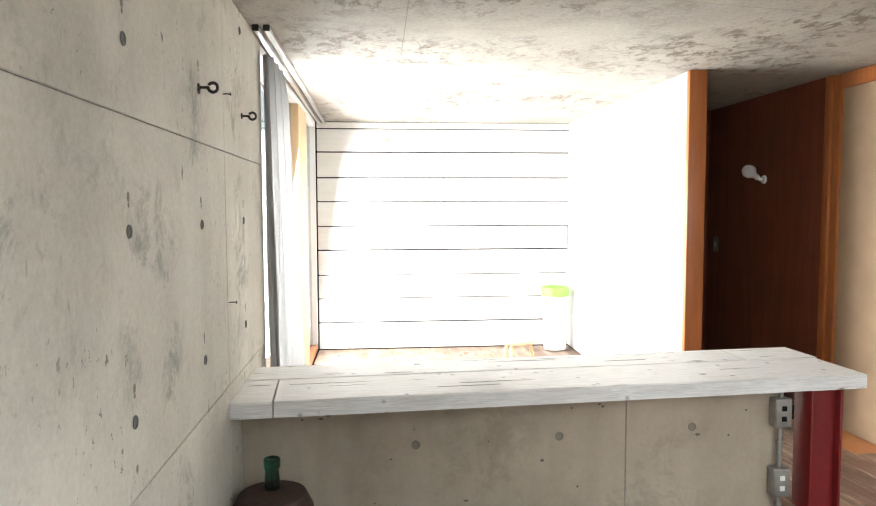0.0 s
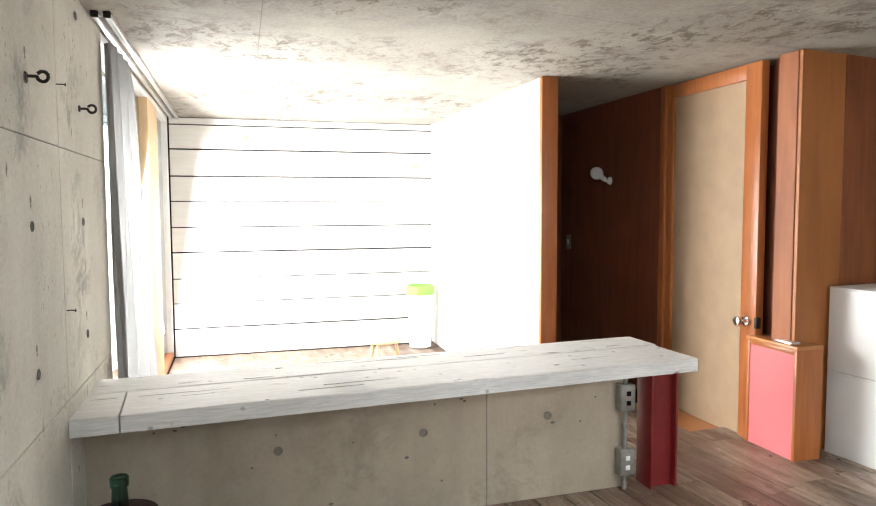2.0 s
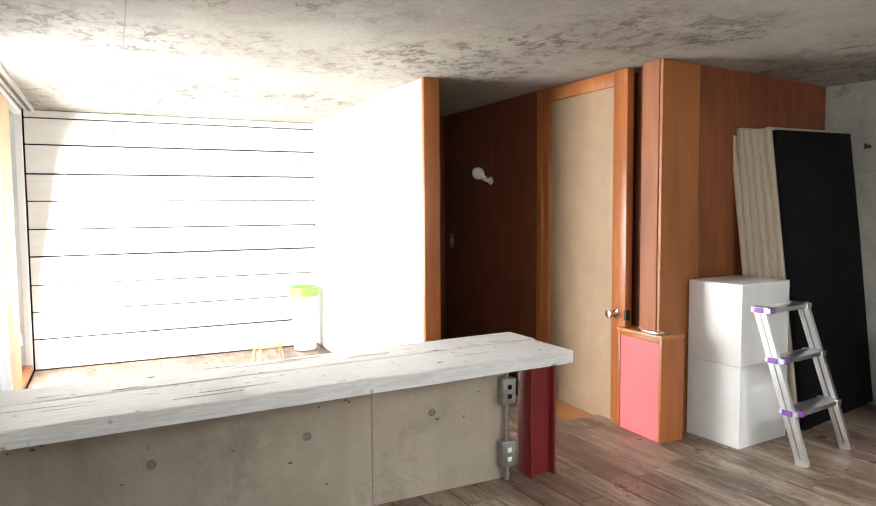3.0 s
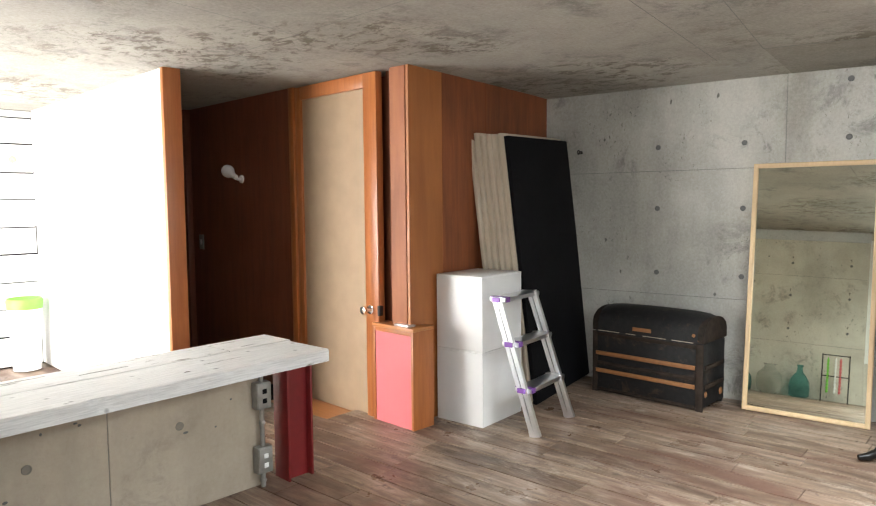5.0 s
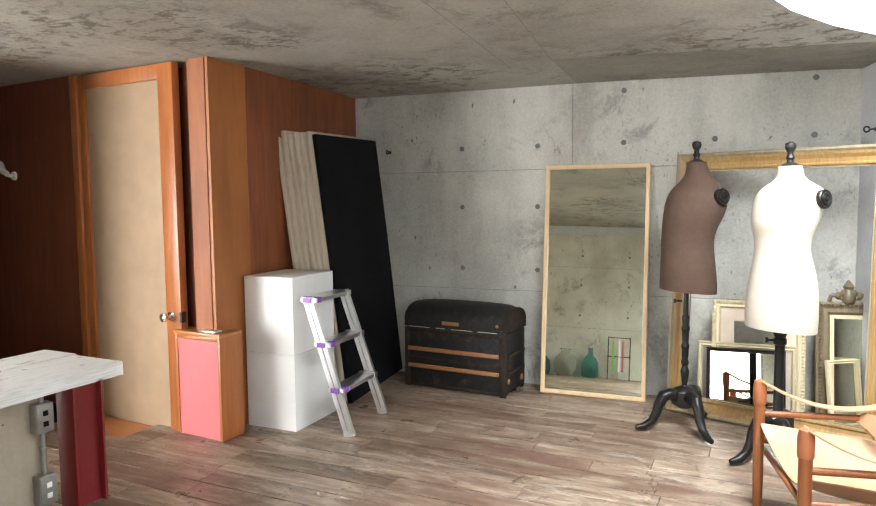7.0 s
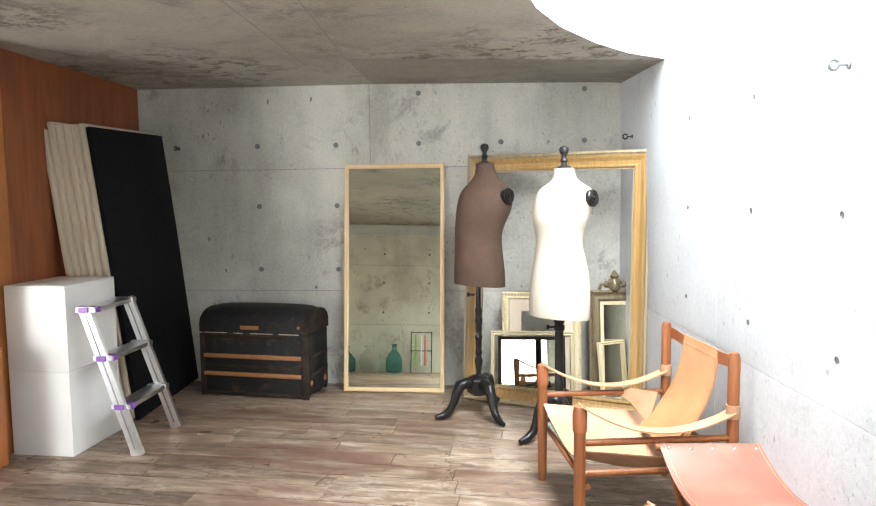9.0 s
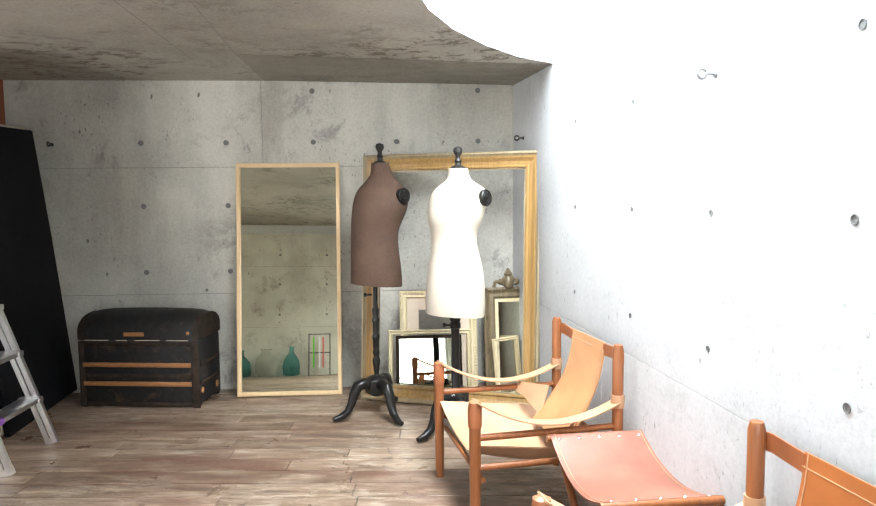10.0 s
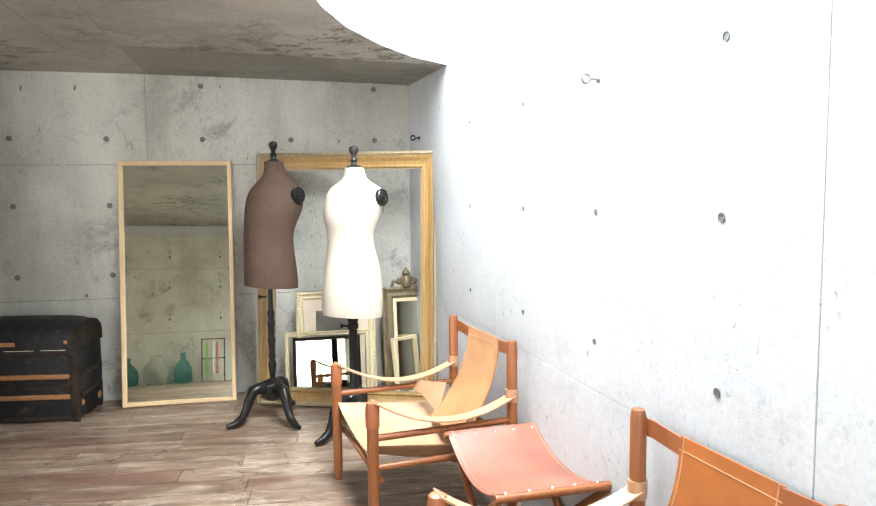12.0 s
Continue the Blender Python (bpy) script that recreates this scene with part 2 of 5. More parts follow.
def worn_canvas():
    """Black painted canvas, scuffed to brown in patches and scratched pale along the grain."""
    m, nt, b = base("black_painted_canvas", 0.6)
    v = coords(nt)
    c = ramp(nt, noise_tex(nt, v, 30, 5), ((0.3, (0.005, 0.005, 0.005)), (0.7, (0.014, 0.013, 0.013))))
    scuff = ramp(nt, noise_tex(nt, v, 7, 9, 0.75, 0.4), ((0.56, (0, 0, 0)), (0.66, (0.8, 0.8, 0.8))))
    c = mix(nt, scuff, c, (0.07, 0.042, 0.026))
    scratch = ramp(nt, noise_tex(nt, coords(nt, (4, 4, 60)), 2.0, 6, 0.7), ((0.66, (0, 0, 0)), (0.70, (0.7, 0.7, 0.7))))
    c = mix(nt, scratch, c, (0.20, 0.17, 0.14))
    nt.links.new(c, b.inputs["Base Color"])
    b.inputs["Specular IOR Level"].default_value = 0.35
    bump(nt, b, noise_tex(nt, v, 34, 4), 0.5, 0.003)
    return m


WALL = concrete("wall_concrete", (0.63, 0.60, 0.515), (0.42, 0.40, 0.335), 0.6)
WALL_PALE = concrete("pale_concrete", (0.53, 0.542, 0.552), (0.435, 0.447, 0.457), 0.5, pits=0.7, mottled=0.3)
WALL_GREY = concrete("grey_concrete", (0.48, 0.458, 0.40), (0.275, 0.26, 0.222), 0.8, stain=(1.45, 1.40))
PARAPET = concrete("parapet_concrete", (0.46, 0.387, 0.295), (0.315, 0.258, 0.19), 0.9, 0, 0.15, None, 0.45, 0.05)
CEIL = concrete("ceiling_concrete", (0.36, 0.335, 0.285), (0.235, 0.213, 0.175), 0.5, 1.0, 0.4)
CEIL_HAUNCH = concrete("haunch_ceiling_concrete", (0.27, 0.243, 0.195), (0.165, 0.145, 0.112), 0.7, 0.5, 0.4)
JOINT = plain("joint_shadow", (0.20, 0.195, 0.18), 0.9)
PLUG = plain("grey_mortar_plug", (0.22, 0.20, 0.165), 0.9)
HOLE = plain("tie_hole_mortar", (0.13, 0.13, 0.125), 0.9)
WHITE_PLANK = wood("white_painted_plank", (0.82, 0.81, 0.78), (0.70, 0.68, 0.64), "x", 0.55, random_tint=0.02)
WHITE_WALL = plain("white_paint", (0.82, 0.82, 0.80), 0.6, vary=0.03, scale=20)
BENCH_W = wood("whitewashed_bench_wood", (0.86, 0.855, 0.84), (0.74, 0.73, 0.70), "x", 0.6, 1.3, 22, 0.05, (0.26, 0.24, 0.20), (0.64, 0.67))
BROWN = wood("brown_plywood", (0.31, 0.090, 0.026), (0.12, 0.032, 0.011), "z", 0.55, 0.7, 9)
POST = wood("worn_post_wood", (0.36, 0.125, 0.042), (0.19, 0.056, 0.018), "z", 0.6, 0.6, 7)
OCHRE = wood("ochre_plywood", (0.42, 0.15, 0.038), (0.25, 0.080, 0.02), "z", 0.55, 0.5, 7)
DARK_BROWN = wood("dark_brown_plywood", (0.235, 0.072, 0.030), (0.12, 0.035, 0.015), "z", 0.5, 0.7, 9)
ORANGE = wood("orange_wood", (0.46, 0.16, 0.046), (0.30, 0.092, 0.025), "z", 0.35, 1.2, 14)
ORANGE_F = wood("orange_wood_flat", (0.52, 0.22, 0.07), (0.38, 0.14, 0.04), "y", 0.35, 1.2, 14)
PAPER = plain("beige_panel", (0.375, 0.262, 0.165), 0.4, vary=0.10, scale=8)
FLOOR = floor_wood()
RED = plain("red_oxide_paint", (0.17, 0.012, 0.012), 0.4, vary=0.15)
PINK = plain("coral_panel", (0.66, 0.145, 0.15), 0.5, vary=0.04, scale=8)
WHITE_BOX = plain("white_lacquer_board", (0.78, 0.77, 0.74), 0.5, vary=0.03, scale=12)
BLACK = plain("matt_black_board", (0.005, 0.005, 0.006), 0.75, vary=0.3)
BLACK.node_tree.nodes["Principled BSDF"].inputs["Specular IOR Level"].default_value = 0.15
CREAM = wood("cream_board_edge", (0.62, 0.54, 0.42), (0.45, 0.37, 0.27), "z", 0.6)
METAL = plain("brushed_aluminium", (0.82, 0.82, 0.84), 0.28, 1.0, 0.06)
STEEL = plain("galvanised_steel", (0.30, 0.29, 0.265), 0.45, 0.6, 0.2)
CHROME = plain("chrome", (0.85, 0.85, 0.85), 0.12, 1.0, 0.02, bumpy=0)
PURPLE = plain("purple_plastic", (0.22, 0.08, 0.36), 0.4)
MIRROR = plain("mirror_silver", (0.72, 0.73, 0.61), 0.015, 1.0, 0.01, bumpy=0)
PALE_WOOD = wood("pale_frame_wood", (0.70, 0.51, 0.30), (0.56, 0.39, 0.21), "z", 0.45)
DARK_GILT = wood("antique_gilt", (0.20, 0.15, 0.08), (0.045, 0.032, 0.018), "z", 0.4, 3.0, 5)
GOLD = wood("worn_gilt", (0.42, 0.255, 0.09), (0.17, 0.092, 0.032), "z", 0.35, 1.6, 18)
GOLD_DARK = wood("dull_gilt", (0.36, 0.28, 0.16), (0.17, 0.13, 0.08), "z", 0.4, 2.0, 6)
CREAM_GILT = wood("cream_gilt", (0.66, 0.58, 0.40), (0.48, 0.38, 0.2), "z", 0.45, 2.0, 8)
MOUNT = plain("beige_mount", (0.60, 0.50, 0.39), 0.7, vary=0.05)
BROWN_CLOTH = plain("brown_cloth", (0.058, 0.029, 0.0165), 0.85, vary=0.3, scale=120, bumpy=0.2)
WHITE_CLOTH = plain("cream_canvas", (0.47, 0.42, 0.34), 0.85, vary=0.06, scale=120, bumpy=0.15)
BLACK_WOOD = plain("black_lacquered_wood", (0.010, 0.009, 0.008), 0.28, vary=0.3)
BLACK_WOOD.node_tree.nodes["Principled BSDF"].inputs["Specular IOR Level"].default_value = 0.25
TRUNK_B = worn_canvas()
TRUNK_W = wood("trunk_slat_wood", (0.36, 0.16, 0.055), (0.20, 0.08, 0.028), "y", 0.5)
TRUNK_L = plain("worn_leather_edge", (0.026, 0.017, 0.012), 0.7, vary=0.7, scale=24)
TRUNK_L.node_tree.nodes["Principled BSDF"].inputs["Specular IOR Level"].default_value = 0.2
TAN = leather("tan_leather", (0.40, 0.200, 0.088))
TAN_DARK = leather("deep_tan_leather", (0.30, 0.095, 0.024))
TAN_PALE = leather("pale_tan_leather", (0.41, 0.235, 0.13))
TAN_PINK = leather("rosy_tan_leather", (0.27, 0.100, 0.064))
TAN_CAP = leather("brown_leather_cap", (0.29, 0.095, 0.034))
CHAIR_W = wood("chair_rosewood", (0.32, 0.112, 0.036), (0.15, 0.047, 0.015), "z", 0.35, 1.3, 16)
IRON = plain("dark_iron", (0.035, 0.033, 0.03), 0.5, 0.7)
TEAL = glass("teal_glass", (0.22, 0.56, 0.54))
TEAL.node_tree.nodes["Principled BSDF"].inputs["IOR"].default_value = 1.2
CLEAR = glass("clear_glass", (0.85, 0.9, 0.88))
THIN_CLEAR = glass("thin_clear_glass", (0.92, 0.95, 0.93))
THIN_CLEAR.node_tree.nodes["Principled BSDF"].inputs["IOR"].default_value = 1.07
GREEN_GLASS = glass("dark_green_glass", (0.03, 0.14, 0.09))
WICKER = plain("dark_wicker", (0.05, 0.028, 0.02), 0.7, vary=0.5, scale=60, bumpy=0.6)
PORCELAIN = plain("white_porcelain", (0.8, 0.8, 0.78), 0.25, vary=0.02)
CURTAIN = plain("sheer_white_curtain", (0.62, 0.61, 0.59), 0.8, vary=0.03, scale=40)
cn = CURTAIN.node_tree
thin = node(cn, "ShaderNodeBsdfTranslucent", Color=(0.10, 0.099, 0.097, 1))
both = node(cn, "ShaderNodeMixShader", Fac=0.5)
cn.links.new(cn.nodes["Principled BSDF"].outputs[0], both.inputs[1])
cn.links.new(thin.outputs[0], both.inputs[2])
weave = node(cn, "ShaderNodeMixShader", Fac=0.06)
cn.links.new(both.outputs[0], weave.inputs[1])
cn.links.new(node(cn, "ShaderNodeBsdfTransparent").outputs[0], weave.inputs[2])
cn.links.new(weave.outputs[0], cn.nodes["Material Output"].inputs[0])
GREY_IRON = plain("pale_grey_iron", (0.16, 0.16, 0.16), 0.6)
CRACK = plain("split_wood", (0.20, 0.185, 0.16), 0.9, vary=0.4)
KNOT = plain("painted_over_knot", (0.50, 0.33, 0.25), 0.6, vary=0.3, scale=90)
LIME = plain("lime_plastic", (0.19, 0.58, 0.06), 0.4)


# ---- shaping tools ----
def mesh_of(bm, name, smooth=False):
    bmesh.ops.recalc_face_normals(bm, faces=bm.faces)
    me = bpy.data.meshes.new(name)
    bm.to_mesh(me)
    bm.free()
    if smooth:
        me.polygons.foreach_set("use_smooth", [True] * len(me.polygons))
        me.set_sharp_from_angle(angle=radians(38))
    return me


def part(name, bm, material, parent=None, label="", smooth=True):
    """Link a bmesh as one mesh object under a thing or a part."""
    me = mesh_of(bm, name, smooth)
    me.materials.append(material)
    ob = new(name, me)
    ob.parent = parent
    return tagged(ob, label)


def thing(name, m, label, category, group="", kind=""):
    """An Empty at the base of a thing."""
    ob = new(name)
    ob.empty_display_size = 0.1
    ob.matrix_world = m
    return tagged(ob, label, category, group, kind)


def box(x0, x1, y0, y1, z0, z1, bevel=0.0, bm=None, m=None, seg=2):
    b2 = bmesh.new()
    bmesh.ops.create_cube(b2, size=1.0)
    for v in b2.verts:
        v.co = Vector(((x0 + x1) / 2 + v.co.x * (x1 - x0), (y0 + y1) / 2 + v.co.y * (y1 - y0), (z0 + z1) / 2 + v.co.z * (z1 - z0)))
    if bevel:
        bmesh.ops.bevel(b2, geom=b2.edges[:], offset=bevel, segments=seg, affect="EDGES", profile=0.5)
    if m:
        b2.transform(m)
    return joined(bm, b2)


def joined(bm, b2):
    if bm is None:
        return b2
    me = bpy.data.meshes.new("tmp")
    b2.to_mesh(me)
    b2.free()
    bm.from_mesh(me)
    bpy.data.meshes.remove(me)
    return bm


def prism(points, z0, z1, bm=None, bevel=0.0):
    """An upright prism over a plan outline."""
    b2 = bmesh.new()
    lo = [b2.verts.new((x, y, z0)) for x, y in points]
    hi = [b2.verts.new((x, y, z1)) for x, y in points]
    b2.faces.new(lo[::-1]), b2.faces.new(hi)
    for i in range(len(points)):
        j = (i + 1) % len(points)
        b2.faces.new((lo[i], lo[j], hi[j], hi[i]))
    if bevel:
        bmesh.ops.bevel(b2, geom=b2.edges[:], offset=bevel, segments=1, affect="EDGES")
    return joined(bm, b2)


def loft(rings, bm=None, cap=True, closed=True):
    """Skin over rings of points, each ring with the same count."""
    b2 = bmesh.new()
    vs = [[b2.verts.new(p) for p in r] for r in rings]
    n = len(vs[0])
    for a, b in zip(vs, vs[1:]):
        for i in range(n if closed else n - 1):
            j = (i + 1) % n
            b2.faces.new((a[i], a[j], b[j], b[i]))
    if cap and closed:
        b2.faces.new(vs[0][::-1]), b2.faces.new(vs[-1])
    return joined(bm, b2)


def lathe(profile, seg=24, bm=None, m=None):
    """Turned shape: profile of (radius, height)."""
    b2 = loft([[(r * math.cos(6.28318 * i / seg), r * math.sin(6.28318 * i / seg), z) for i in range(seg)] for r, z in profile])
    if m:
        b2.transform(m)
    return joined(bm, b2)


def tube(points, radius, seg=10, bm=None, flat=1.0, radii=None):
    """A round bar along a polyline."""
    pts = [Vector(p) for p in points]
    rings = []
    for i, p in enumerate(pts):
        d = (pts[min(i + 1, len(pts) - 1)] - pts[max(i - 1, 0)]).normalized()
        side = d.cross(Vector((0, 0, 1)))
        side = side.normalized() if side.length > 0.05 else Vector((1, 0, 0))
        up = side.cross(d).normalized()
        r = radii[i] if radii else radius
        rings.append([p + side * (r * math.cos(6.28318 * k / seg)) + up * (r * flat * math.sin(6.28318 * k / seg)) for k in range(seg)])
    return loft(rings, bm)


def strip(points, widths, thick, bm=None):
    """A strap or sheet: centre line, half-width vectors, thickness along the normal."""
    pts = [Vector(p) for p in points]
    rings = []
    for i, p in enumerate(pts):
        d = (pts[min(i + 1, len(pts) - 1)] - pts[max(i - 1, 0)]).normalized()
        w = Vector(widths[i] if isinstance(widths, list) else widths)
        nrm = d.cross(w).normalized() * thick / 2
        rings.append([p - w - nrm, p + w - nrm, p + w + nrm, p - w + nrm])
    return loft(rings, bm)


def curve3(p0, p1, sag, n=12, up=(0, 0, -1)):
    """Points from p0 to p1 that sag by a parabola."""
    a, b, u = Vector(p0), Vector(p1), Vector(up)
    return [a.lerp(b, i / n) + u * (sag * 4 * (i / n) * (1 - i / n)) for i in range(n + 1)]


def axes(origin, x, y):
    """A pose whose local x and y run along plan directions x and y."""
    x = Vector((*x, 0)).normalized()
    y = Vector((*y, 0)).normalized()
    m = Matrix((x, y, Vector((0, 0, 1)))).transposed().to_4x4()
    m.translation = origin
    return m


# ---- the large structure ----
TOP = 2.08            # ceiling over the room
LEFT = -0.535         # face of the long concrete wall
FAR = lambda y: 4.57 - 0.115 * (y - 1.65)         # face of the far concrete wall, a little askew
RIGHT = lambda x: -0.285 + 0.199 * (x - 4.146)     # face of the bright concrete wall under the void
VOID = [(0.5, -1.02, 2.08), (0.55, -0.7, 2.08), (0.85, -0.2, 2.08), (1.5, 0.17, 2.08), (2.3, 0.32, 2.08), (3.03, 0.26, 2.08),
        (3.3, 0.17, 2.06), (3.57, 0.02, 2.04), (3.77, -0.15, 2.02), (3.9, -0.37, 2.0)]


def structure(name, bm, material, label, category, parent=None):
    return tagged(part(name, bm, material, parent, smooth=False), label, category, kind="structure")


def groove_wall(name, m, length, height, thick, xs, zs, material, label, joint=None, g=0.0016):
    """A concrete wall cast in panels: blocks parted by thin recessed joints. Local x along the wall, y into it, z up."""
    ob = thing(name, m, label, "wall", kind="structure")
    part("wall_core", box(0, length, 0.004, thick, 0, height), joint or JOINT, ob, "joint shadow in concrete", False)
    for x0, x1 in zip([0] + xs, xs + [length]):
        for z0, z1 in zip([0] + zs, zs + [height]):
            part("panel", box(x0 + (g if x0 else 0), x1 - (g if x1 < length else 0), 0, 0.03, z0 + (g if z0 else 0), z1 - (g if z1 < height else 0), 0.0015, seg=1), material, ob, smooth=False)
    return ob


def tie_hole(parent, x, z, r=0.0125, fill=None):
    """A plugged formwork tie hole, sunk cone with a rim, on a wall's face."""
    m = pose(x, 0, z, 90)
    bm = lathe([(r * 1.25, 0.0005), (r * 1.2, 0.003), (r, 0.003), (r * 0.8, -0.004), (r * 0.2, -0.005)], 14, m=m)
    return part("tie_hole", bm, fill or HOLE, parent)


# long concrete wall beside the camera; its local x runs along -y so that y goes into the wall
wall_left = groove_wall("wall_left", axes((LEFT, 3.41, 0), (0, -1), (-1, 0)), 2.60, TOP, 0.2, [0.81], [0.66, 1.50], WALL,
                        "fair-faced concrete wall with formwork joints and tie holes")
for y in (2.92, 2.26, 1.64, 1.0):
    for z in (2.0, 1.25, 0.83) if y > 2.5 else (1.66, 1.25, 0.83):
        tie_hole(wall_left, 3.41 - y, z)
        for dz, r in ((0.075, 0.007), (0.058, 0.004)):
            part("air_pocket", lathe([(r, 0.0004), (r * 0.8, 0.0012), (r * 0.2, 0.0014)], 8, m=pose(3.41 - y + 0.01 * noise.noise(Vector((y, z, dz))), 0, z + dz, 90) @ Matrix.Diagonal((1.3, 1.7, 1, 1))), PLUG, wall_left)
structure("wall_beam", box(LEFT - 0.004, LEFT + 0.02, 0.808, 2.2, 1.955, TOP, 0.003), WALL_PALE, "pale concrete band along the top of the wall", "wall")
fv = Vector((0.115, -1, 0)).normalized()
flen = 3.55
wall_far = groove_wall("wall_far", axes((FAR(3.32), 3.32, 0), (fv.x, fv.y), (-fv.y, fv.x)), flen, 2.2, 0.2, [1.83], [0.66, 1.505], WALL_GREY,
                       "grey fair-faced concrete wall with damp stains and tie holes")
for y in (2.29, 1.74, 1.17, 0.62, 0.077):
    for z in ((1.665, 1.25, 0.81) if y > 1.5 else (1.665, 2.0) if y in (1.17, 0.077) else (1.665,)):
        tie_hole(wall_far, (3.32 - y) * 1.0066, z, 0.014)
rv = Vector((-1, -0.199, 0)).normalized()
wall_right = groove_wall("wall_right", axes((4.90, RIGHT(4.90), 0), (rv.x, rv.y), (-rv.y, rv.x)), 5.7, 4.4, 0.2, [1.8, 3.60, 5.4], [0.66, 2.4, 3.3], WALL_PALE,
                         "pale concrete wall rising into the stair void", WALL, 0.0009)
for x in (3.5, 2.83, 2.246, 1.657, 1.1, 0.5):
    for z in (1.655, 1.24, 0.82):
        if not (x == 2.246 and z == 1.655):
            tie_hole(wall_right, (4.90 - x) * 1.0196, z, 0.010 if x < 2 else 0.008)
structure("wall_back", prism([(-0.75, -1.2), (-0.535, -1.2), (-0.535, RIGHT(-0.535) - 0.01), (-0.75, RIGHT(-0.75) - 0.2)], 0, TOP), WALL, "short concrete wall closing the corner", "wall")

# unseen wall under, over and beside the window added at the camera's back
structure("wall_under_window", box(LEFT - 0.2, LEFT, -1.2, 0.808, 0, 0.5), WALL, "unseen concrete sill wall under the added window", "wall")
structure("wall_over_window", box(LEFT - 0.2, LEFT, -1.2, 0.808, 2.0, TOP), WALL, "unseen concrete lintel over the added window", "wall")
structure("wall_pier", box(LEFT - 0.2, LEFT, -1.2, -0.96, 0.5, 2.0), WALL, "unseen concrete pier beside the added window", "wall")
# white plank wall at the end of the landing
wall_planks = thing("wall_planks", pose(0, 6.42, 0), "white painted horizontal plank wall with dark gaps and knots", "wall", kind="structure")
part("wall_backing", box(-0.75, 2.95, 0.014, 0.2, -0.1, 2.1), BLACK, wall_planks, smooth=False)
# white partition and its end post
wall_white = structure("wall_white", box(1.80, 1.885, 3.955, 6.42, 0, TOP), WHITE_WALL, "smooth white painted partition wall", "wall")
tagged(part("trim", box(1.787, 1.893, 3.915, 3.955, 0, TOP, 0.003), ORANGE), "orange-brown varnished wooden end post", "trim", kind="structure")
# panelled wall with the door
structure("wall_corridor", box(2.715, 2.9, 4.066, 6.42, 0, TOP), DARK_BROWN, "dark brown plywood corridor wall", "wall")
tagged(part("trim", box(2.665, 2.715, 5.50, 5.58, 0, TOP, 0.003), DARK_BROWN), "dark wooden door trim in the corridor", "trim", kind="structure")
structure("wall_post", box(2.742, 2.9, 2.947, 3.075, 0, TOP, 0.003), POST, "brown plywood corner post", "wall")
structure("wall_recess", box(2.80, 2.9, 3.075, 3.17, 0, TOP), DARK_BROWN, "dark narrow recess beside the door", "wall")
structure("wall_lintel", box(2.9, 3.0, 3.02, 6.42, 0, TOP), DARK_BROWN, "dark back of the panelled wall", "wall")
bw = thing("wall_brown", axes((2.746, 2.921, 0), (1.66, 0.22), (-0.22, 1.66)), "brown plywood clad wall in sheets", "wall", kind="structure")
for i, (a, b) in enumerate(((0.0, 0.32), (0.3225, 0.80), (0.8025, 1.66))):
    part("plywood_sheet", box(a, b, 0.0, 0.02, 0, TOP, 0.0015, seg=1), OCHRE if i == 0 else BROWN, bw)
part("wall_core", box(0.01, 1.75, 0.02, 0.08, 0, TOP), DARK_BROWN, bw)

# parapet beside the stair, with its steel post
PAR = axes((LEFT, 2.80, 0), (1, 0.018), (-0.018, 1))
parapet = groove_wall("parapet", PAR, 2.26, 0.54, 0.16, [1.565], [], PARAPET, "low fair-faced concrete parapet under the plank bench")
for x, z in ((0.685, 0.342), (1.28, 0.354), (1.855, 0.372)):
    tie_hole(parapet, x, z, 0.015, PLUG)

rngp = random.Random(11)
for k in range(22):
    r = rngp.uniform(0.003, 0.008)
    px, pz = rngp.uniform(0.1, 2.1), rngp.choice((rngp.uniform(0.46, 0.53), rngp.uniform(0.1, 0.5)))
    part("chip", lathe([(r, 0.0004), (r * 0.8, 0.0012), (r * 0.2, 0.0014)], 7, m=pose(px, 0, pz, 90) @ Matrix.Diagonal((rngp.uniform(0.7, 2.2), 1, 1, 1))), HOLE, parapet, "dark chip in the concrete face")

# ceiling: flat soffit, lower towards the far corner, with the curved edge of the void
bm = bmesh.new()
V = lambda p: bm.verts.new(p)
void = [V(p) for p in VOID]
back = [V((p[0], 6.6, TOP)) for p in VOID[:6]]
for i in range(5):
    bm.faces.new((void[i], void[i + 1], back[i + 1], back[i]))
bm.faces.new((V((-0.74, 6.6, TOP)), V((-0.74, -1.4, TOP)), V((0.5, -1.4, TOP)), void[0], back[0]))
k0, k1, k2, k3 = V((3.81, 1.38, TOP)), V((3.81, 6.6, TOP)), V((4.75, 1.5, 2.065)), V((4.75, 6.6, TOP))
bm.faces.new((void[5], k0, k1, back[5]))
bm.faces.new((k0, k2, k3, k1))
for i in range(5, 9):
    bm.faces.new((void[i], void[i + 1], k0))
# the haunch takes a darker concrete colour than the rest of the soffit
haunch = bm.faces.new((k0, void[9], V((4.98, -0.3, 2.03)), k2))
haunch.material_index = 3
rim = void
up = [V((v.co.x, v.co.y, 2.36)) for v in rim]
for i in range(len(rim) - 1):
    bm.faces.new((rim[i], rim[i + 1], up[i + 1], up[i]))
plain_faces = len(bm.faces)
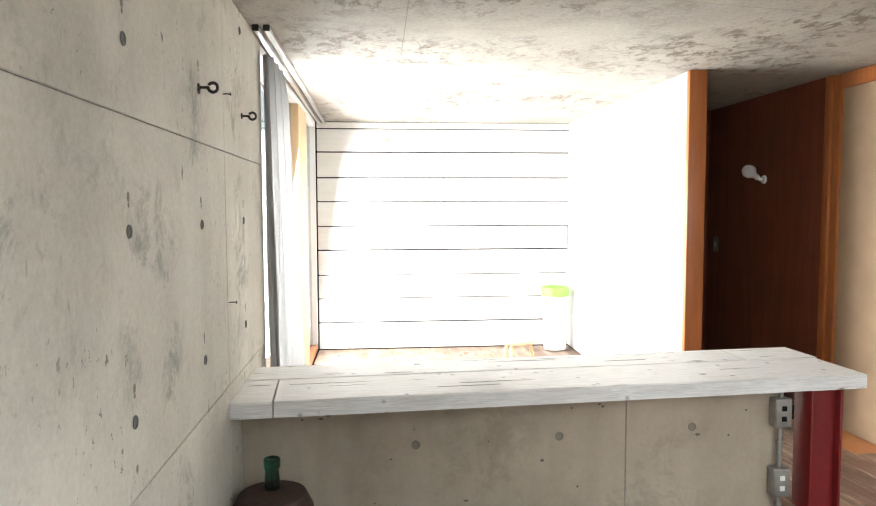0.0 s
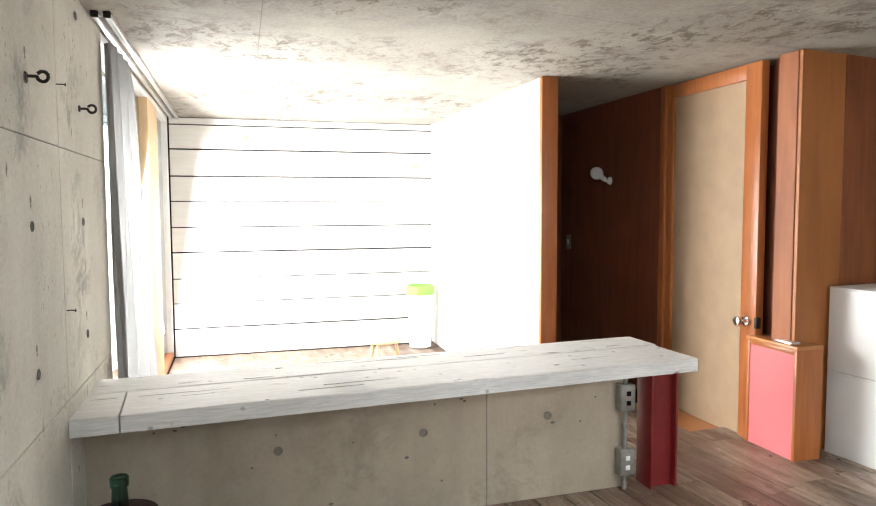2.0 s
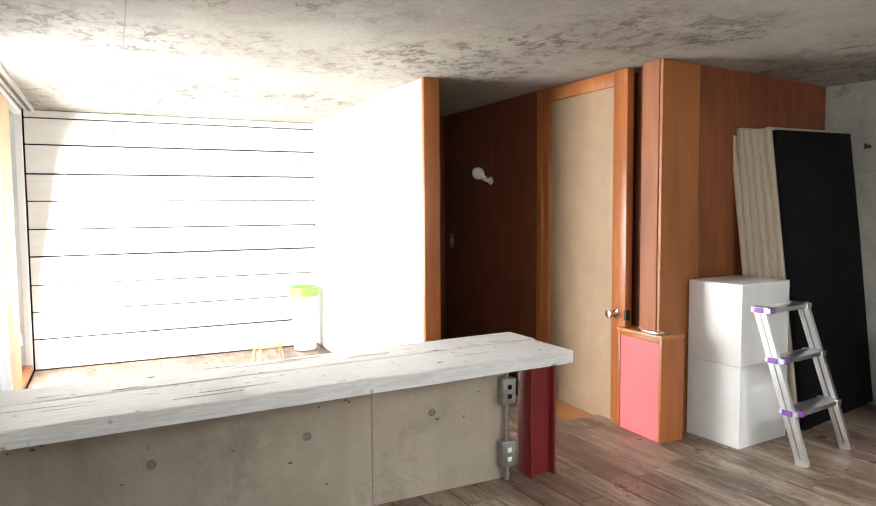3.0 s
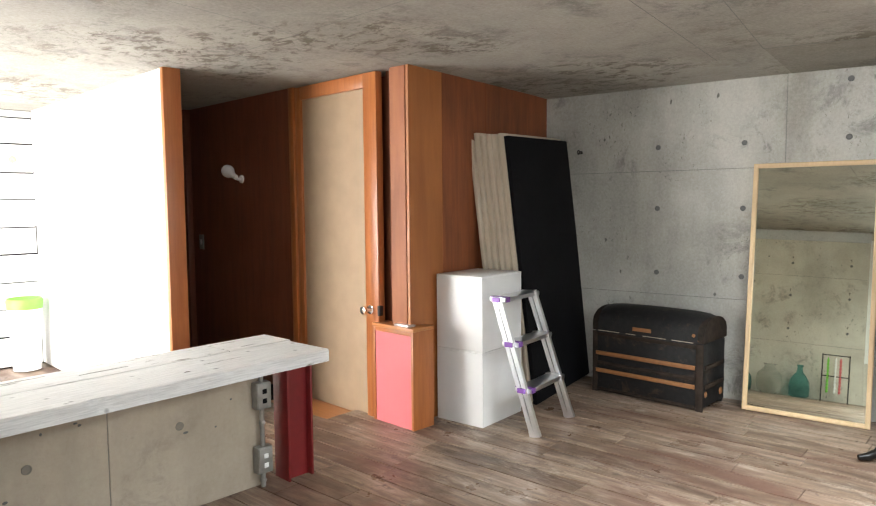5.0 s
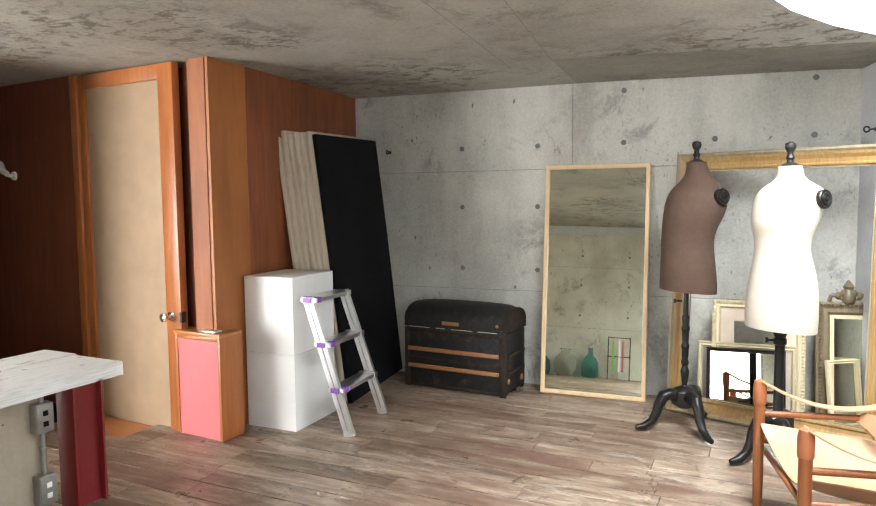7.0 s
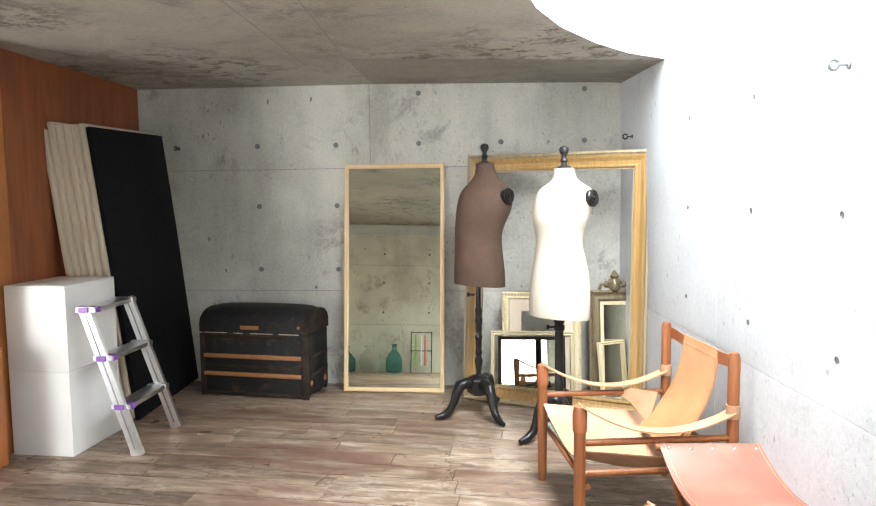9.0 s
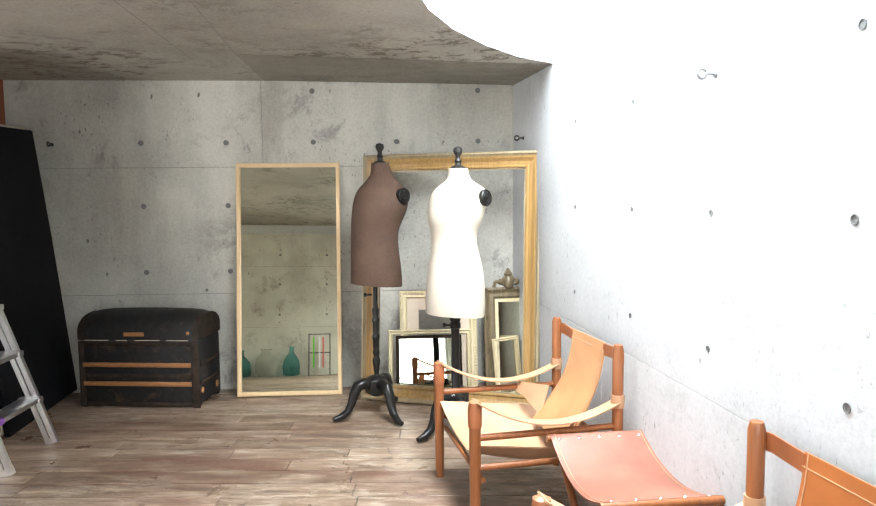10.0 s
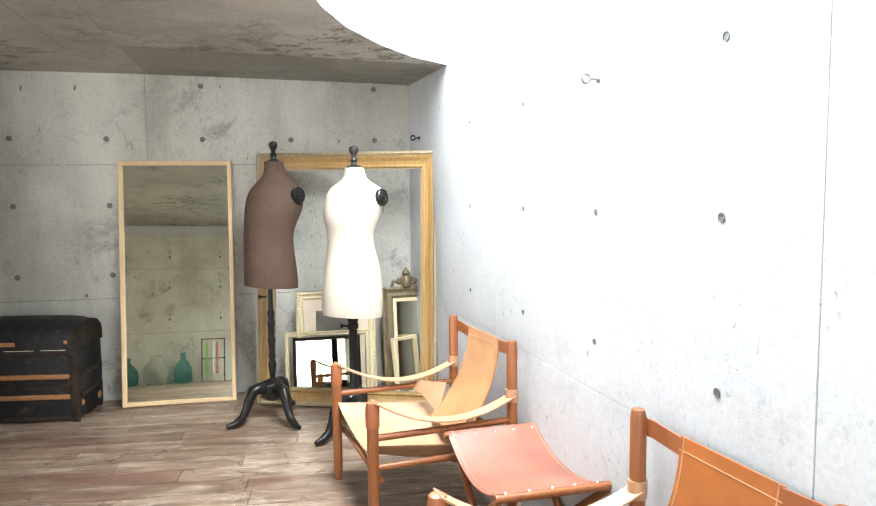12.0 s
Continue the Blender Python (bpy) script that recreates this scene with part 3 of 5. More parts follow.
rim_first = plain_faces - len(rim) + 1
# formwork seams, a hair below the soffit
for (x0, y0), (x1, y1) in (((0.12, 1.6), (0.15, 6.42)), ((0.3, 2.52), (2.76, 2.93)), ((2.2, 1.07), (3.81, 1.38)), ((1.9, 0.4), (1.93, 4.4)), ((2.4, 1.42), (4.6, 1.78))):
    d = Vector((x1 - x0, y1 - y0, 0)).normalized()
    o = Vector((-d.y, d.x, 0)) * 0.0022
    q = [V((x0 + s * o.x, y0 + s * o.y, TOP - 0.0012)) for s in (-1, 1)] + [V((x1 + s * o.x, y1 + s * o.y, TOP - 0.0012)) for s in (1, -1)]
    bm.faces.new(q)
a3, b3, dn = Vector((3.81, 1.38, 2.0785)), Vector((3.9, -0.37, 1.9985)), Vector((0.006, 0, 0))
bm.faces.new([V(a3 - dn), V(b3 - dn), V(b3 + dn), V(a3 + dn)])
bm.faces.ensure_lookup_table()
for f in bm.faces[plain_faces:]:
    f.material_index = 1
for f in bm.faces[rim_first:plain_faces]:
    f.material_index = 2
ceiling = tagged(part("ceiling", bm, CEIL, smooth=False), "raw concrete ceiling with dark flaked patches", "ceiling", kind="structure")
ceiling.data.materials.append(JOINT)
ceiling.data.materials.append(WALL_PALE)
ceiling.data.materials.append(CEIL_HAUNCH)
structure("ceiling_slab", prism([(-0.74, 6.6), (-0.74, -1.4), (0.46, -1.4)] + [(x - 0.03, y + 0.06) for x, y, z in VOID[:6]] + [(3.7, 0.5), (4.98, 0.5), (4.98, 6.6)], 2.12, 2.3), CEIL, "upper slab of the concrete ceiling", "ceiling")

# unseen walls added round the void above the ceiling, open at the top
bm = bmesh.new()
for (x0, y0, _), (x1, y1, _) in zip(VOID, VOID[1:]):
    d = Vector((x1 - x0, y1 - y0, 0)).normalized()
    o = Vector((-d.y, d.x, 0)) * 0.12
    prism([(x0, y0), (x1, y1), (x1 + o.x, y1 + o.y), (x0 + o.x, y0 + o.y)], 2.36, 4.4, bm)
structure("wall_void", bm, WALL_PALE, "unseen curved concrete wall added round the stair void", "wall")


# ---- the landing: bench, window, curtain, door ----
def plank_bench():
    m = axes((LEFT + 0.002, 2.575, 0.54), (1, 0.068), (-0.068, 1))
    ob = thing("plank_bench", m, "whitewashed rough plank bench top resting on the concrete parapet", "bench")
    for name, y0, y1, x0, x1 in (("front_plank", 0.0, 0.325, 0.155, 2.575), ("end_piece", 0.0, 0.325, 0.0, 0.149), ("back_plank", 0.331, 0.565, 0, 2.24), ("end_piece", 0.331, 0.565, 2.245, 2.60)):
        bmx = bmesh.new()
        n = 40 if x1 - x0 > 1 else 8
        rings = []
        for i in range(n + 1):
            x = x0 + (x1 - x0) * i / n
            w = [0.003 * noise.noise(Vector((x * 5.1, k * 7.7 + y0 * 9, 2))) for k in range(4)]
            b = 0.006
            # a rough bite out of the front arris
            bite = 0.014 if name == "front_plank" and abs(x - 1.50) < 0.032 else 0.0
            rings.append([(x, y0 + w[0], 0.0), (x, y1 + w[1], 0.0), (x, y1 + w[1], 0.06 - b), (x, y1 - b + w[1], 0.06), (x, y0 + b + w[0] + bite, 0.06 + w[2]), (x, y0 + w[0] + bite * 0.5, 0.06 - b - bite)])
        p = part(name, loft(rings, bmx), BENCH_W, ob)
        rngb = random.Random(int(x0 * 100) + int(y0 * 100))
        for k in range(6 if n > 8 else 1):
            length = rngb.uniform(0.05, 0.34) if n > 8 else 0.09
            cx, cy = rngb.uniform(x0 + 0.02, x1 - length - 0.02), rngb.uniform(y0 + 0.03, y1 - 0.02)
            pts = [(cx + length * j / 8, cy + 0.006 * noise.noise(Vector((cx + j * 0.4, k, 5))), 0.0603) for j in range(9)]
            part("crack", strip(pts, [(0, 0.0004 + 0.0016 * math.sin(math.pi * j / 8) * (0.6 + 0.4 * rngb.random()), 0) for j in range(9)], 0.0012), CRACK, p, "dark split in the whitewash", False)
        for k in range(1 if n > 8 else 0):
            r = 0.009
            part("knot", lathe([(r, -0.001), (r * 0.9, 0.0012), (r * 0.2, 0.0016)], 10, m=pose(rngb.uniform(x0 + 0.1, x1 - 0.1), rngb.uniform(y0 + 0.05, y1 - 0.05), 0.06) @ Matrix.Diagonal((1.9, 0.8, 1, 1))), CRACK, p, "grey knot showing through the whitewash")
    return ob


plank_bench()


def steel_post():
    ob = thing("steel_post", pose(1.876, 2.825, 0), "dark red painted steel section post under the bench end", "post")
    part("web", box(-0.058, 0.058, -0.026, -0.016, 0, 0.54), RED, ob)
    for x in (-0.064, 0.064):
        part("flange", box(x - 0.006, x + 0.006, -0.06, 0.06, 0, 0.54, 0.002), RED, ob)
    return ob


steel_post()


def power_sockets():
    ob = thing("surface_socket", pose(1.70, 2.84, 0), "galvanised surface conduit with two outlet boxes", "socket")
    part("conduit", tube([(0, -0.025, 0.0), (0, -0.025, 0.54)], 0.011), STEEL, ob)
    for z, dark in ((0.43, True), (0.13, False)):
        b = part("outlet_box", box(-0.038, 0.038, -0.05, 0, z - 0.062, z + 0.062, 0.006), STEEL, ob)
        part("cover_plate", box(-0.034, 0.034, -0.054, -0.049, z - 0.056, z + 0.056, 0.002), STEEL, b)
        for dz in (-0.022, 0.022):
            part("outlet", box(-0.011, 0.011, -0.057, -0.053, z + dz - 0.011, z + dz + 0.011, 0.002), BLACK if dark else PORCELAIN, b)
    for z in (0.30, 0.03):
        part("pipe_clip", lathe([(0.014, -0.008), (0.016, 0), (0.014, 0.008)], 12, m=pose(0, -0.025, z)), STEEL, ob)
    return ob


power_sockets()


def window_side():
    ob = thing("window_1", pose(LEFT - 0.06, 3.41, 0), "tall window with varnished orange wooden frame", "window", kind="structure")
    part("window_frame", box(-0.05, 0.05, 0.0, 0.05, 0, TOP, 0.002), GREY_IRON, ob, "grey metal jamb")
    part("window_frame", box(-0.05, 0.05, 2.955, 3.005, 0, TOP, 0.002), WHITE_WALL, ob, "white painted jamb")
    part("window_head", box(-0.05, 0.05, 0.05, 2.955, TOP - 0.05, TOP - 0.002, 0.002), WHITE_WALL, ob, "white painted head")
    part("window_sill", box(-0.05, 0.05, 0.05, 2.955, 0.0, 0.05, 0.002), ORANGE, ob)
    # orange mullion in a pale wood: the daylight on it is in the colour
    part("mullion", box(-0.04, 0.058, 1.60, 2.14, 0.05, TOP - 0.05, 0.003), PALE_WOOD, ob, "varnished orange wooden mullion, daylit paleness in its colour")
    for a, b in ((0.05, 1.60), (2.14, 2.955)):
        p = part("pane", box(-0.004, 0.004, a, b, 0.05, TOP - 0.05), CLEAR, ob)
        p.visible_shadow = False
    return ob


window_side()


# unseen window, added as the opening for the fill lamp behind the camera
def window_back():
    ob = thing("added_window", pose(LEFT - 0.1, -0.96, 0.5), "unseen wide window with a pale painted frame, added behind the camera", "window", kind="structure")
    w, h = 1.768, 1.5
    part("window_frame", box(-0.04, 0.04, 0, 0.05, 0, h, 0.002), WHITE_WALL, ob)
    part("window_frame", box(-0.04, 0.04, w - 0.05, w, 0, h, 0.002), WHITE_WALL, ob)
    part("window_head", box(-0.04, 0.04, 0.05, w - 0.05, h - 0.05, h, 0.002), WHITE_WALL, ob)
    part("window_sill", box(-0.04, 0.08, 0.05, w - 0.05, 0, 0.04, 0.002), WHITE_WALL, ob)
    p = part("pane", box(-0.004, 0.004, 0.05, w - 0.05, 0.04, h - 0.05), CLEAR, ob)
    p.visible_shadow = False
    return ob


window_back()


def curtain():
    ob = thing("curtain", pose(LEFT + 0.035, 3.35, 0), "sheer white curtain gathered at the window's edge", "curtain")
    rings = []
    rngc = random.Random(3)
    nz = 14
    for k in range(nz + 1):
        z = 0.02 + (TOP - 0.09) * k / nz
        spread = 0.54 + 0.13 * (1 - k / nz)
        ring = []
        n = 110
        for i in range(n + 1):
            u = i / n
            fold = 0.024 * math.sin(u * 44 + 0.6 * math.sin(k * 0.5)) + 0.012 * math.sin(u * 23 + k * 0.25)
            ring.append((fold * (1 - 0.3 * k / nz) + 0.085 * u * (1 - k / nz) ** 0.5, u * spread, z))
        rings.append(ring)
    bmx = bmesh.new()
    vs = [[bmx.verts.new(p) for p in r] for r in rings]
    for a, b in zip(vs, vs[1:]):
        for i in range(len(a) - 1):
            bmx.faces.new((a[i], a[i + 1], b[i + 1], b[i]))
    bmesh.ops.solidify(bmx, geom=bmx.faces[:], thickness=0.0015)
    part("curtain_cloth", bmx, CURTAIN, ob)
    return ob


curtain()


def curtain_track(x):
    ob = thing("curtain_track", pose(x, 3.14, TOP), "white metal curtain track fixed to the ceiling", "curtain rail", "curtain tracks over the window")
    part("rail", box(-0.011, 0.011, 0, 3.27, -0.022, 0, 0.002), METAL, ob)
    part("end_cap", box(-0.014, 0.014, -0.012, 0.0, -0.026, 0, 0.002), IRON, ob)
    for y in (0.02, 0.8, 1.6, 2.4, 3.2):
        part("bracket", box(-0.017, 0.017, y, y + 0.03, -0.006, 0.0), STEEL, ob)
    return ob


curtain_track(-0.508), curtain_track(-0.462)


def panel_door():
    ob = thing("door_1", pose(2.72, 3.17, -0.05), "closed tall door, orange wood frame round a beige panel", "door", kind="structure")
    part("door_frame", box(-0.012, 0.06, 0.837, 0.894, 0, 2.13, 0.003), ORANGE, ob)
    part("stile", box(0.0, 0.05, 0.0, 0.12, 0.0, 2.125, 0.004), ORANGE, ob)
    part("stile", box(0.004, 0.05, 0.775, 0.836, 0.0, 2.125, 0.004), ORANGE, ob)
    part("top_rail", box(0.002, 0.05, 0.12, 0.775, 2.04, 2.125, 0.003), ORANGE, ob)
    part("bottom_rail", box(0.002, 0.05, 0.12, 0.775, 0.0, 0.03, 0.003), ORANGE, ob)
    part("door_panel", box(0.022, 0.04, 0.12, 0.775, 0.03, 2.04), PAPER, ob)
    k = part("door_knob", lathe([(0.027, 0), (0.027, 0.006), (0.011, 0.012), (0.010, 0.03), (0.022, 0.038), (0.027, 0.05), (0.024, 0.064), (0.008, 0.068)], 20, m=pose(0.0, 0.075, 0.71, 0, -90, 0)), CHROME, ob, "round chrome knob")
    part("latch", box(-0.012, 0.02, -0.02, 0.0, 0.68, 0.74, 0.003), IRON, ob)
    return ob


panel_door()
structure("threshold", box(2.42, 2.72, 3.27, 4.05, -0.06, -0.014, 0.003), ORANGE_F, "orange varnished threshold board sunk at the door", "threshold")


def wall_bulb():
    ob = thing("wall_lamp", pose(2.715, 4.69, 1.51), "unlit white globe bulb on a bent wall holder", "lamp")
    part("holder", tube([(0, 0.01, -0.02), (-0.035, 0.012, -0.02), (-0.05, 0.02, 0.0)], 0.012), PORCELAIN, ob)
    part("wall_plate", lathe([(0.03, 0), (0.028, 0.012), (0.012, 0.016)], 18, m=pose(0, 0.01, -0.02, 0, -90)), PORCELAIN, ob)
    part("socket", lathe([(0.018, -0.02), (0.02, 0.0), (0.02, 0.03)], 16, m=pose(-0.055, 0.02, 0.0, -60, -20)), PORCELAIN, ob)
    part("bulb", lathe([(0.014, 0), (0.028, 0.02), (0.045, 0.05), (0.048, 0.075), (0.038, 0.1), (0.012, 0.115)], 20, m=pose(-0.055, 0.035, 0.008, -60, -20)), PORCELAIN, ob, "milk white globe")
    return ob


wall_bulb()
sw = thing("light_switch", pose(2.715, 5.36, 1.0), "small grey wall switch plate", "switch")
part("switch_plate", box(-0.008, 0, -0.036, 0.036, -0.06, 0.06, 0.003), STEEL, sw)
part("rocker", box(-0.012, -0.007, -0.014, 0.014, -0.022, 0.022, 0.002), PORCELAIN, sw)


def low_cover():
    ob = thing("low_cabinet", pose(2.695, 2.85, 0), "low orange wood box with a coral red panel", "cabinet")
    d, w, h = 0.165, 0.35, 0.59
    part("side", box(0, d, 0, 0.02, 0, h - 0.02, 0.002), ORANGE, ob)
    part("side", box(0, d, w - 0.02, w, 0, h - 0.02, 0.002), ORANGE, ob)
    part("top", box(-0.004, d, -0.004, w + 0.004, h - 0.02, h, 0.003), ORANGE_F, ob)
    part("frame_rail", box(0, 0.02, 0.02, w - 0.02, h - 0.045, h - 0.021, 0.002), ORANGE, ob)
    part("panel", box(0.006, 0.02, 0.02, w - 0.02, 0.0, h - 0.045), PINK, ob, "coral red front panel")
    return ob


low_cover()
pl = thing("metal_plate", pose(2.735, 2.95, 0.59), "small bent metal plate lying on the low cabinet", "plate")
part("plate_body", box(-0.03, 0.03, -0.05, 0.07, 0, 0.012, 0.003), METAL, pl)

# ---- along the brown wall: boxes, boards, ladder ----
BOXM = axes((3.005, 2.60, 0), (0.995, 0.09), (-0.09, 0.995))


def white_box(z, label):
    ob = thing("white_box", BOXM @ pose(0, 0, z), label, "box", "stacked white boxes")
    w, d, h, t = 0.415, 0.335, 0.438, 0.012
    part("side_panel", box(0, t, 0, d, 0, h - t, 0.0015), WHITE_BOX, ob)
    part("side_panel", box(w - t, w, 0, d, 0, h - t, 0.0015), WHITE_BOX, ob)
    part("front_panel", box(t, w - t, 0, t, 0, h - t, 0.0015), WHITE_BOX, ob)
    part("back_panel", box(t, w - t, d - t, d, 0, h - t, 0.0015), WHITE_BOX, ob)
    part("lid", box(0, w, 0, d, h - t, h, 0.002), WHITE_BOX, ob)
    return ob


white_box(0, "white painted board cube standing on the floor")
white_box(0.44, "white painted board cube stacked on another")


def leaning_board(i, label, mat):
    """One of a stack of boards that lean on the brown wall; the black one is in front."""
    t = 0.026 if i else 0.03
    back = 0.034 * i
    m = axes((3.59 - 0.005 * i, 2.64, 0), (0.986, 0.165), (-0.165, 0.986)) @ pose(0, back, 0.012 * (i % 2)) @ pose(0, 0, 0, -6.2, -1.6, 0)
    ob = tagged(part("leaning_board", box(-0.012 * i, 0.90 - 0.012 * i, 0, t, 0, 1.735 + 0.006 * (i % 3), 0.003), mat), label, "board", "boards leaning on the wall")
    ob.matrix_world = m
    return ob


leaning_board(0, "tall matt black board leaning in front of the stack", BLACK)
for i in range(1, 7):
    leaning_board(i, "tall cream edged board leaning against the wall", CREAM)


def step_ladder():
    a0, a1 = Vector((3.089, 2.285, 0)), Vector((3.04, 2.52, 0.763))
    b0, b1 = Vector((3.515, 2.345, 0)), Vector((3.44, 2.575, 0.76))
    ob = thing("step_ladder", pose(0, 0, 0), "short aluminium three-step ladder with purple plastic caps", "ladder")
    side = (b0 - a0).normalized()
    for p, q in ((a0, a1), (b0, b1)):
        d = (q - p).normalized()
        n = d.cross(side).normalized()
        for off in (-0.016, 0.016):
            rings = []
            for c in (p, q):
                o = c + n * off
                rings.append([o - side * 0.012 - n * 0.013, o + side * 0.012 - n * 0.013, o + side * 0.012 + n * 0.013, o - side * 0.012 + n * 0.013])
            part("rail", loft(rings), METAL, ob)
        part("foot", loft([[p + side * sx * 0.0135 + n * sy * 0.031 + d * dz for sx, sy in ((-1, -1), (1, -1), (1, 1), (-1, 1))] for dz in (0.0, 0.035)]), METAL, ob)
    for f in (0.335, 0.665, 0.99):
        p, q = a0.lerp(a1, f), b0.lerp(b1, f)
        n = Vector((-side.y, side.x, 0))
        t = part("tread", loft([[c + n * u * 0.05 + Vector((0, 0, w)) for u, w in ((-1, -0.014), (1, -0.014), (1, 0.008), (0.5, 0.012), (-0.5, 0.012), (-1, 0.008))] for c in (p, q)]), METAL, ob)
        for c, s in ((p, 1), (q, -1)):
            part("tread_cap", loft([[c + side * s * e + n * u * 0.055 + Vector((0, 0, w)) for u, w in ((-1, -0.016), (1, -0.016), (1, 0.0125), (-1, 0.0125))] for e in (0.0125, 0.048)]), PURPLE if s == 1 else METAL, t, "purple plastic cap" if s == 1 else "")
        part("clip", loft([[p + side * e + n * u * 0.024 + Vector((0, 0, w)) for u, w in ((-1, -0.014), (1, -0.014), (1, 0.012), (-1, 0.012))] for e in (-0.021, -0.0125)]), PURPLE, ob, "purple plastic clip")
    return ob


step_ladder()


def trunk():
    """A domed travelling trunk: body, lid, slats, corners, lock plate."""
    m = axes((4.145, 2.565, 0), (0.0, -1), (1, 0.0))
    ob = thing("travel_trunk", m, "old black domed travelling trunk with wooden slats", "trunk")
    w, d, h = 0.76, 0.34, 0.42
    part("body", box(0, w, 0, d, 0.02, h, 0.008), TRUNK_B, ob, "black painted canvas body")
    prof = [(0.0, h + 0.004), (0.0, h + 0.075), (0.015, h + 0.115), (0.06, h + 0.155), (0.12, h + 0.175), (0.17, h + 0.18), (0.22, h + 0.175), (0.28, h + 0.155), (0.325, h + 0.115), (d, h + 0.075), (d, h + 0.004)]
    lid = part("lid", loft([[(x, y, h + (z - h) * k) for y, z in prof] for x, k in ((0.0, 0.80), (0.015, 0.87), (0.05, 0.94), (0.12, 0.98), (0.3, 1.0), (w - 0.3, 1.0), (w - 0.12, 0.98), (w - 0.05, 0.94), (w - 0.015, 0.87), (w, 0.80))]), TRUNK_B, ob, "domed black lid")
    for z in (0.15, 0.27):
        part("slat", box(0.02, w - 0.045, -0.012, 0.0, z - 0.014, z + 0.014, 0.004), TRUNK_W, ob, "orange-brown wooden slat")
        part("end_slat", box(w, w + 0.012, 0.03, d - 0.03, z - 0.014, z + 0.014, 0.004), TRUNK_L, ob)
    for x0, x1 in ((-0.006, 0.03), (w - 0.04, w + 0.006)):
        part("edge_band", box(x0, x1, -0.008, 0.0, 0.0, h, 0.002), TRUNK_L, ob)
    for z in (0.02, 0.20, h - 0.02):
        part("edge_band", box(0.02, w - 0.045, -0.006, 0.0, z - 0.012, z + 0.012, 0.002), TRUNK_L, ob)
    part("label_plate", box(0.29, 0.42, -0.006, 0.0, h + 0.03, h + 0.055, 0.002), TRUNK_W, lid, "worn tan leather handle stub")
    for x0, x1 in ((0.03, 0.19), (0.24, 0.31), (0.36, 0.52), (0.56, 0.70)):
        part("worn_edge", box(x0, x1, -0.003, 0.0, h + 0.002, h + 0.006), CREAM, lid, "rubbed pale edge of the lid")
    for x, z, r in ((0.70, 0.47, 0.012), (0.735, 0.44, 0.01)):
        part("worn_spot", lathe([(r, 0), (r * 0.8, 0.002), (r * 0.2, 0.003)], 8, m=pose(x, -0.001, z, 90)), TRUNK_W, lid, "bare tan spot in the canvas")
    for y, z, r in ((0.06, 0.50, 0.02), (0.05, 0.10, 0.02), (0.28, 0.08, 0.025)):
        part("corner_patch", lathe([(r, 0), (r * 0.85, 0.004), (r * 0.2, 0.005)], 9, m=pose(w, y, z, 0, 90)), TRUNK_W, ob, "worn leather corner patch")
    for x in (0.012, w - 0.012):
        part("lid_band", loft([[(x + s * 0.02, y - 0.004 if y < 0.17 else y + 0.004, h + (z - h) * 0.85 + 0.004) for y, z in prof] for s in (-1, 1)]), TRUNK_L, lid)
    for x in (0.02, w - 0.02):
        for y in (0.02, d - 0.02):
            part("foot", lathe([(0.016, 0), (0.02, 0.022)], 10, m=pose(x, y, 0)), IRON, ob)
    return ob


trunk()


# ---- mirrors and frames along the far wall ----
def frame_ring(w, h, profile, bm=None):
    """A mitred picture-frame moulding round w x h (outer). Profile of (inset, front): outer edge to inner edge."""
    b2 = bmesh.new()
    loops = []
    for inset, front in profile:
        loops.append([b2.verts.new((x, -front, z)) for x, z in ((inset, inset), (w - inset, inset), (w - inset, h - inset), (inset, h - inset))])
    for a, b in zip(loops, loops[1:] + loops[:1]):
        for i in range(4):
            j = (i + 1) % 4
            b2.faces.new((a[i], a[j], b[j], b[i]))
    return joined(bm, b2)


def lean(x, y, xdir, tilt, roll=0.0):
    """The pose of a frame that leans back: bottom corner at x, y; front to local -y."""
    xd = Vector((*xdir, 0)).normalized()
    return axes((x, y, 0), (xd.x, xd.y), (-xd.y, xd.x)) @ pose(0, 0, 0, -tilt, roll, 0)


def tall_mirror():
    ob = thing("tall_mirror", lean(4.398, 1.655, (0.085, -0.675), 6.6, 0.0), "tall mirror in a thin pale wood frame leaning on concrete", "mirror")
    w, h = 0.682, 1.535
    part("frame", frame_ring(w, h, ((0, 0), (0, 0.026), (0.004, 0.03), (0.024, 0.03), (0.027, 0.02), (0.027, 0.0))), PALE_WOOD, ob, smooth=False)
    part("mirror_glass", box(0.02, w - 0.02, -0.012, -0.006, 0.02, h - 0.02), MIRROR, ob)
    part("backing_board", box(0.005, w - 0.005, -0.005, 0.0, 0.005, h - 0.005), CREAM, ob)
    return ob


tall_mirror()


